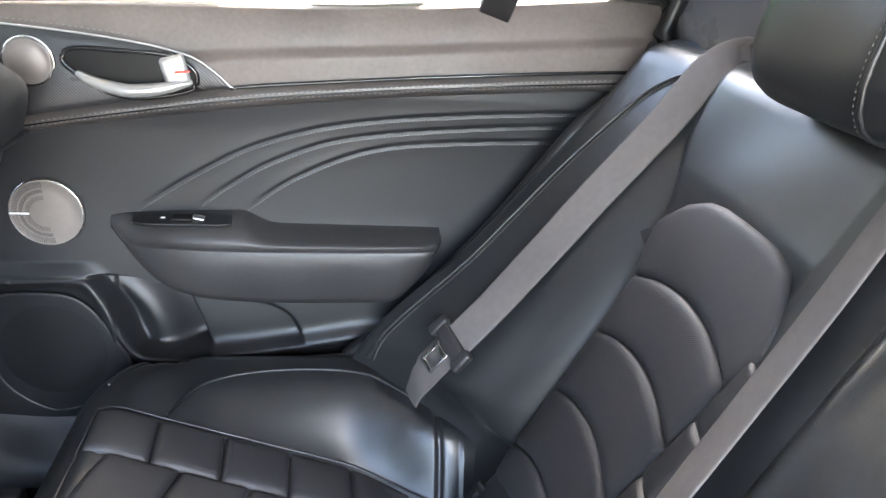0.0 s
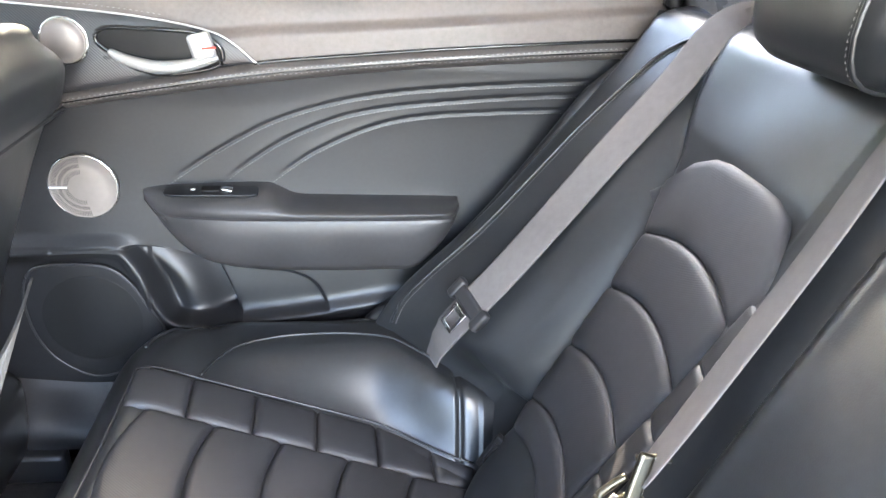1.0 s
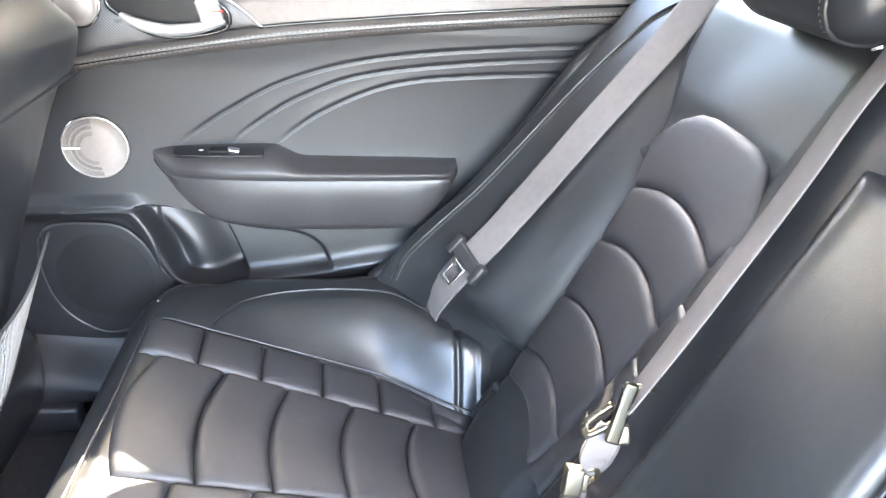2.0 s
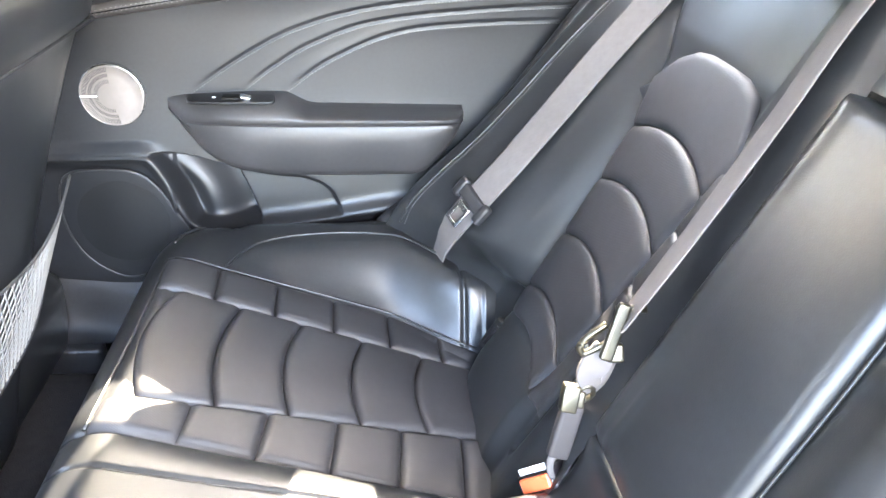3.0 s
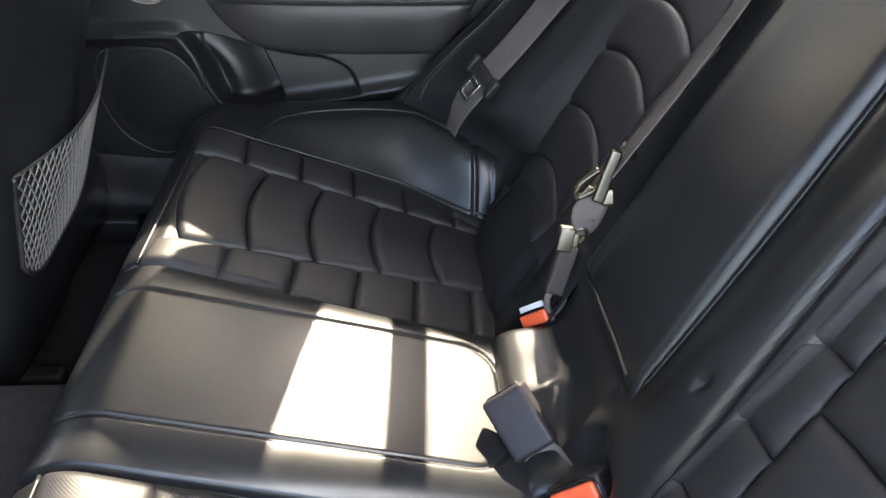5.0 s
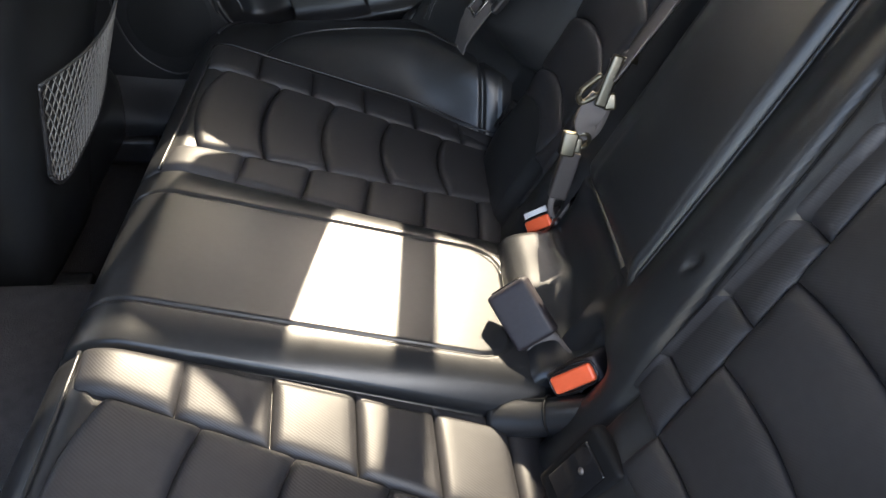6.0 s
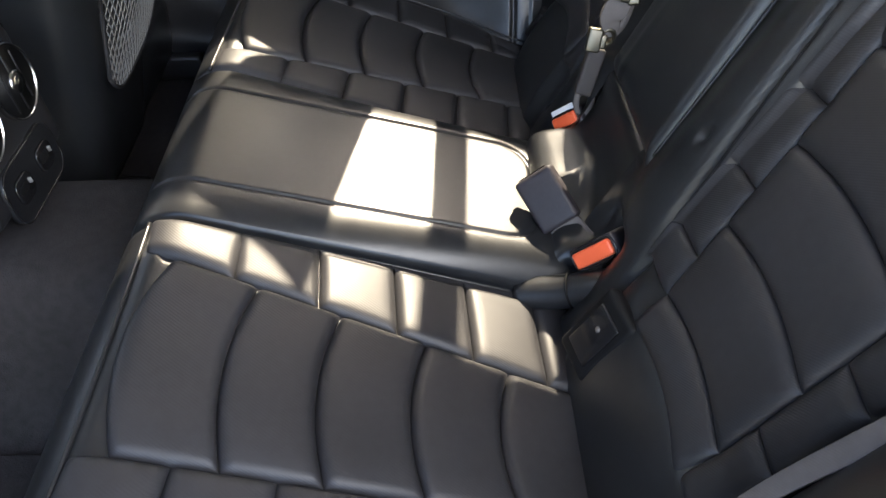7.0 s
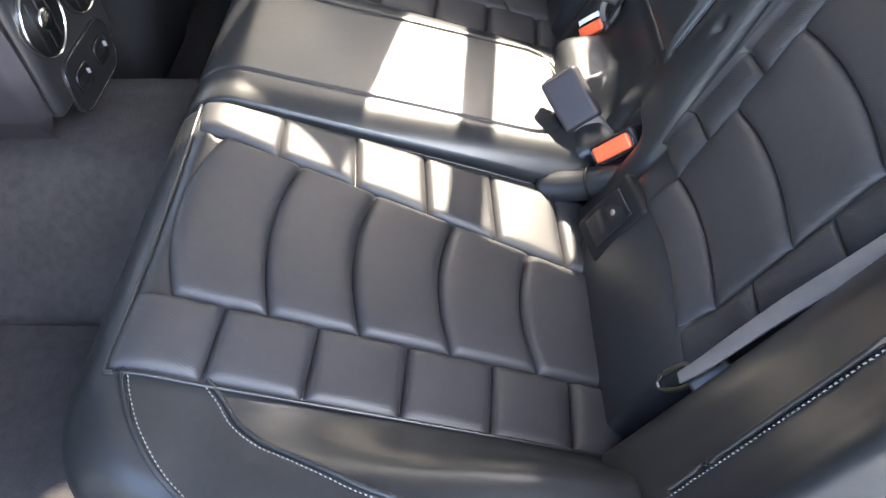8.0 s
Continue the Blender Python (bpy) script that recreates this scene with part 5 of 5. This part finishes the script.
def centre_belt():
    """The narrow centre belt: webbing, a folded steel latch, a twisted loop, and a grey buckle end hung on two straps."""
    b = thing("seat_belt", "grey centre seat belt hooked together with two steel latches", "seat belt", (0.2, 0.12, 0.4), group="rear seat belts")
    face = (-0.25, -0.90, 0.36)
    path = [Vector(p) for p in ((0.43, 0.152, 0.835), (0.39, 0.145, 0.775), (0.355, 0.14, 0.705), (0.302, 0.130, 0.612), (0.25, 0.116, 0.532), (0.238, 0.114, 0.512))]
    pts = spline(path, 28)
    part("webbing", ribbon(pts, (-0.85, 0.2, 0.45), [0.036] * 20 + [0.035, 0.034, 0.033, 0.032, 0.031, 0.030, 0.029, 0.028, 0.027], 0.0016), WEBBING, b)
    bm = bmesh.new()
    box((0.0125, 0.056, 0.007), frame_of((0.2325, 0.106, 0.512), (0.955, -0.08, -0.29), face), 0.003, 3, bm)
    box((0.0135, 0.018, 0.010), frame_of((0.2370, 0.107, 0.488), (0.97, -0.1, 0.12), face), 0.003, 3, bm)
    tube([(0.234, 0.118, 0.529), (0.250, 0.117, 0.530), (0.261, 0.116, 0.531)], [0.0036, 0.0036, 0.0055], 10, bm)
    latch = part("upper_latch", bm, STEEL, b, "worn brassy steel latch plate")
    arm = [(0.226, 0.113, 0.516), (0.213, 0.114, 0.504), (0.2045, 0.114, 0.493), (0.208, 0.113, 0.484), (0.219, 0.112, 0.490), (0.229, 0.112, 0.496)]
    part("latch_arm", tube(spline(arm, 24), 0.0034, 8), STEEL, latch)
    twist = spline([(0.229, 0.110, 0.492), (0.221, 0.108, 0.476), (0.216, 0.108, 0.461), (0.219, 0.110, 0.448), (0.220, 0.113, 0.438)], 24)
    part("loop", ribbon(twist, [(-0.25 + 0.5 * i / 24, -0.9, 0.36 - 0.4 * i / 24) for i in range(25)], [0.024 + 0.005 * math.sin(math.pi * i / 14) if i < 14 else 0.024 - 0.0009 * (i - 14) for i in range(25)], 0.003), WEBBING, b, "twisted webbing loop")
    strand = spline([(0.238, 0.112, 0.482), (0.236, 0.113, 0.466), (0.231, 0.114, 0.449), (0.222, 0.115, 0.436)], 14)
    part("loop", ribbon(strand, (0.4, -0.85, 0.2), 0.010, 0.0025), WEBBING, b, "twisted webbing loop")
    ring = [Vector((0.2155 + 0.008 * math.cos(k * 0.3), 0.112 - 0.003 * math.sin(k * 0.3), 0.437 + 0.011 * math.sin(k * 0.3))) for k in range(21)]
    part("ring", tube(ring, 0.0027, 8, closed=True), STEEL, b, "small steel ring")
    bm = bmesh.new()
    box((0.0165, 0.027, 0.014), frame_of((0.1995, 0.108, 0.436), (0.97, -0.1, -0.16), face), 0.0022, 2, bm)
    box((0.010, 0.017, 0.009), frame_of((0.2095, 0.109, 0.433), (0.95, -0.1, -0.1), face), 0.002, 2, bm)
    part("lower_latch", bm, STEEL, b, "worn brassy steel buckle end")
    part("buckle_sleeve", box((0.0215, 0.058, 0.013), frame_of((0.2005, 0.110, 0.393), (0.965, -0.08, -0.25), face), 0.004, 4), GREY_PLASTIC, b, "taupe-grey plastic sleeve")
    for p in ([(0.194, 0.102, 0.372), (0.187, 0.099, 0.366), (0.187, 0.098, 0.352), (0.193, 0.099, 0.336), (0.197, 0.103, 0.318)],
              [(0.201, 0.103, 0.368), (0.206, 0.102, 0.362), (0.205, 0.101, 0.350), (0.200, 0.101, 0.336), (0.198, 0.104, 0.318)]):
        part("strap", ribbon(spline(p, 18), (-0.3, -0.9, 0.3), [0.0085 - 0.003 * i / 18 for i in range(19)], 0.0028), WEBBING, b)


def buckle(left, right, n, strip, k=1.0):
    """A belt buckle sunk in the seat joint: body, with an orange press button at its end."""
    o = (Vector(left) + Vector(right)) / 2
    b = thing("belt_buckle", "black belt buckle with an orange button sunk in the seat joint", "seat belt buckle", o - Vector((0, 0, 0.02)), group="belt buckles")
    m = frame_of(o, Vector(right) - Vector(left), n) @ Matrix.Scale(k, 4)
    body = part("body", box((0.058, 0.027, 0.06), m @ Matrix.Translation((0, 0, -0.031)), 0.006, 4), BUCKLE, b, "black plastic body")
    part("button", box((0.047, 0.0175, 0.008), m, 0.0035, 4), ORANGE, body, "orange-red press button")
    part("rim", tube([m @ Vector((0.026 * math.copysign(abs(math.cos(a)) ** 0.5, math.cos(a)), 0.0115 * math.copysign(abs(math.sin(a)) ** 0.5, math.sin(a)), 0.0))
                      for a in spread(0, 2 * math.pi * 31 / 32, 31)], 0.0014, 6, closed=True), GLOSS, body)
    if strip:
        part("label_strip", box((0.044, 0.008, 0.002), m @ Matrix.Translation((0, 0.0165, -0.002)), 0.0008, 2), WHITE, body, "white strip above the button")


def buckles():
    buckle((0.164, 0.117, 0.309), (0.191, 0.096, 0.342), (-0.75, -0.62, 0.24), True, 0.85)
    buckle((0.157, -0.129, 0.310), (0.189, -0.139, 0.344), (-0.62, -0.69, 0.38), False)
    big = thing("loose_buckle", "large black plastic buckle lying on a grey webbing stalk", "seat belt buckle", (0.13, -0.05, 0.3), group="belt buckles")
    m = frame_of((0.1375, -0.043, 0.324), (0.036, 0.003, 0.027), (-0.37, -0.74, 0.57))
    body = part("body", box((0.047, 0.066, 0.024), m, 0.0065, 5), BUCKLE, big)
    part("mouth", box((0.034, 0.004, 0.012), m @ Matrix.Translation((0, 0.0325, 0)), 0.001, 2), GLOSS, body, "dark slot at its end")
    a = m @ Vector((0, -0.03, 0))
    pts = spline([a, m @ Vector((0.004, -0.046, -0.002)), (0.178, -0.108, 0.30), (0.172, -0.118, 0.278), (0.18, -0.11, 0.255)], 18)
    part("stalk", ribbon(pts, (-0.5, -0.45, 0.7), 0.036, 0.005), WEBBING, big, "grey folded webbing stalk")
    pts = spline([m @ Vector((-0.01, -0.03, -0.008)), (0.132, -0.092, 0.288), (0.135, -0.112, 0.276), (0.155, -0.118, 0.262)], 14)
    part("strap_edge", ribbon(pts, (-0.3, -0.6, 0.5), 0.022, 0.004), WEBBING, big)
    flap = spline([(0.100, -0.126, 0.262), (0.136, -0.138, 0.274), (0.170, -0.150, 0.293), (0.202, -0.166, 0.320), (0.232, -0.182, 0.352)], 18)
    radii = [0.0195 * math.sqrt(max(0.02, 1 - max(0.0, (i - 7) / 11.2) ** 2)) for i in range(19)]
    part("cushion_end", tube(flap, radii, 16, squash=0.92), LEATHER, rear_seat)
    across = (flap[8] - flap[6]).normalized()
    side = across.cross(Vector((0, 0, 1))).normalized()
    rise = side.cross(across)
    part("piping", tube([flap[7] + (side * math.cos(q) + rise * math.sin(q)) * 0.0198 for q in spread(-0.6, 2.6, 16)], 0.0014, 6), BLACK, rear_seat)


def isofix():
    for side in (1, -1):
        o = (0.178, 0.366, 0.318) if side > 0 else (0.164, -0.232, 0.316)
        c = thing("child_seat_anchor", "black plastic child-seat anchor cover at the seat joint", "anchor cover", o, group="child seat anchors")
        m = frame_of(o, (0.45, -0.1, 0.88), (-0.6, -0.75, 0.25)) @ Matrix.Scale(0.72, 4) if side > 0 else frame_of(o, (0.47, 0, 0.88), (-0.85, -0.3, 0.45)) @ Matrix.Scale(1.15, 4)
        part("cover", box((0.075, 0.045, 0.014), m, 0.006, 4), BLACK, c)
        part("inset", box((0.05, 0.03, 0.004), m @ Matrix.Translation((0, 0, 0.007)), 0.0015, 2), GLOSS, c, "glossy inset")
        part("mark", disc_stack(m @ Matrix.Translation((0.008, 0, 0.009)), [(0.003, 0), (0.002, 0.001)], 14), SILVER, c, "tiny round mark")


passenger_seat = front_seat()
# unseen copy, added to keep windscreen light off the rear backrests
driver_seat = copy_thing(passenger_seat, Matrix.Translation((-0.83, -0.40, 0.1)))
driver_seat.name = "front_driver_seat"
tagged(driver_seat, "black leather driver seat pushed forward, added out of view")
console()
outer_belt(1)
near_belt()
centre_belt()
buckles()
isofix()
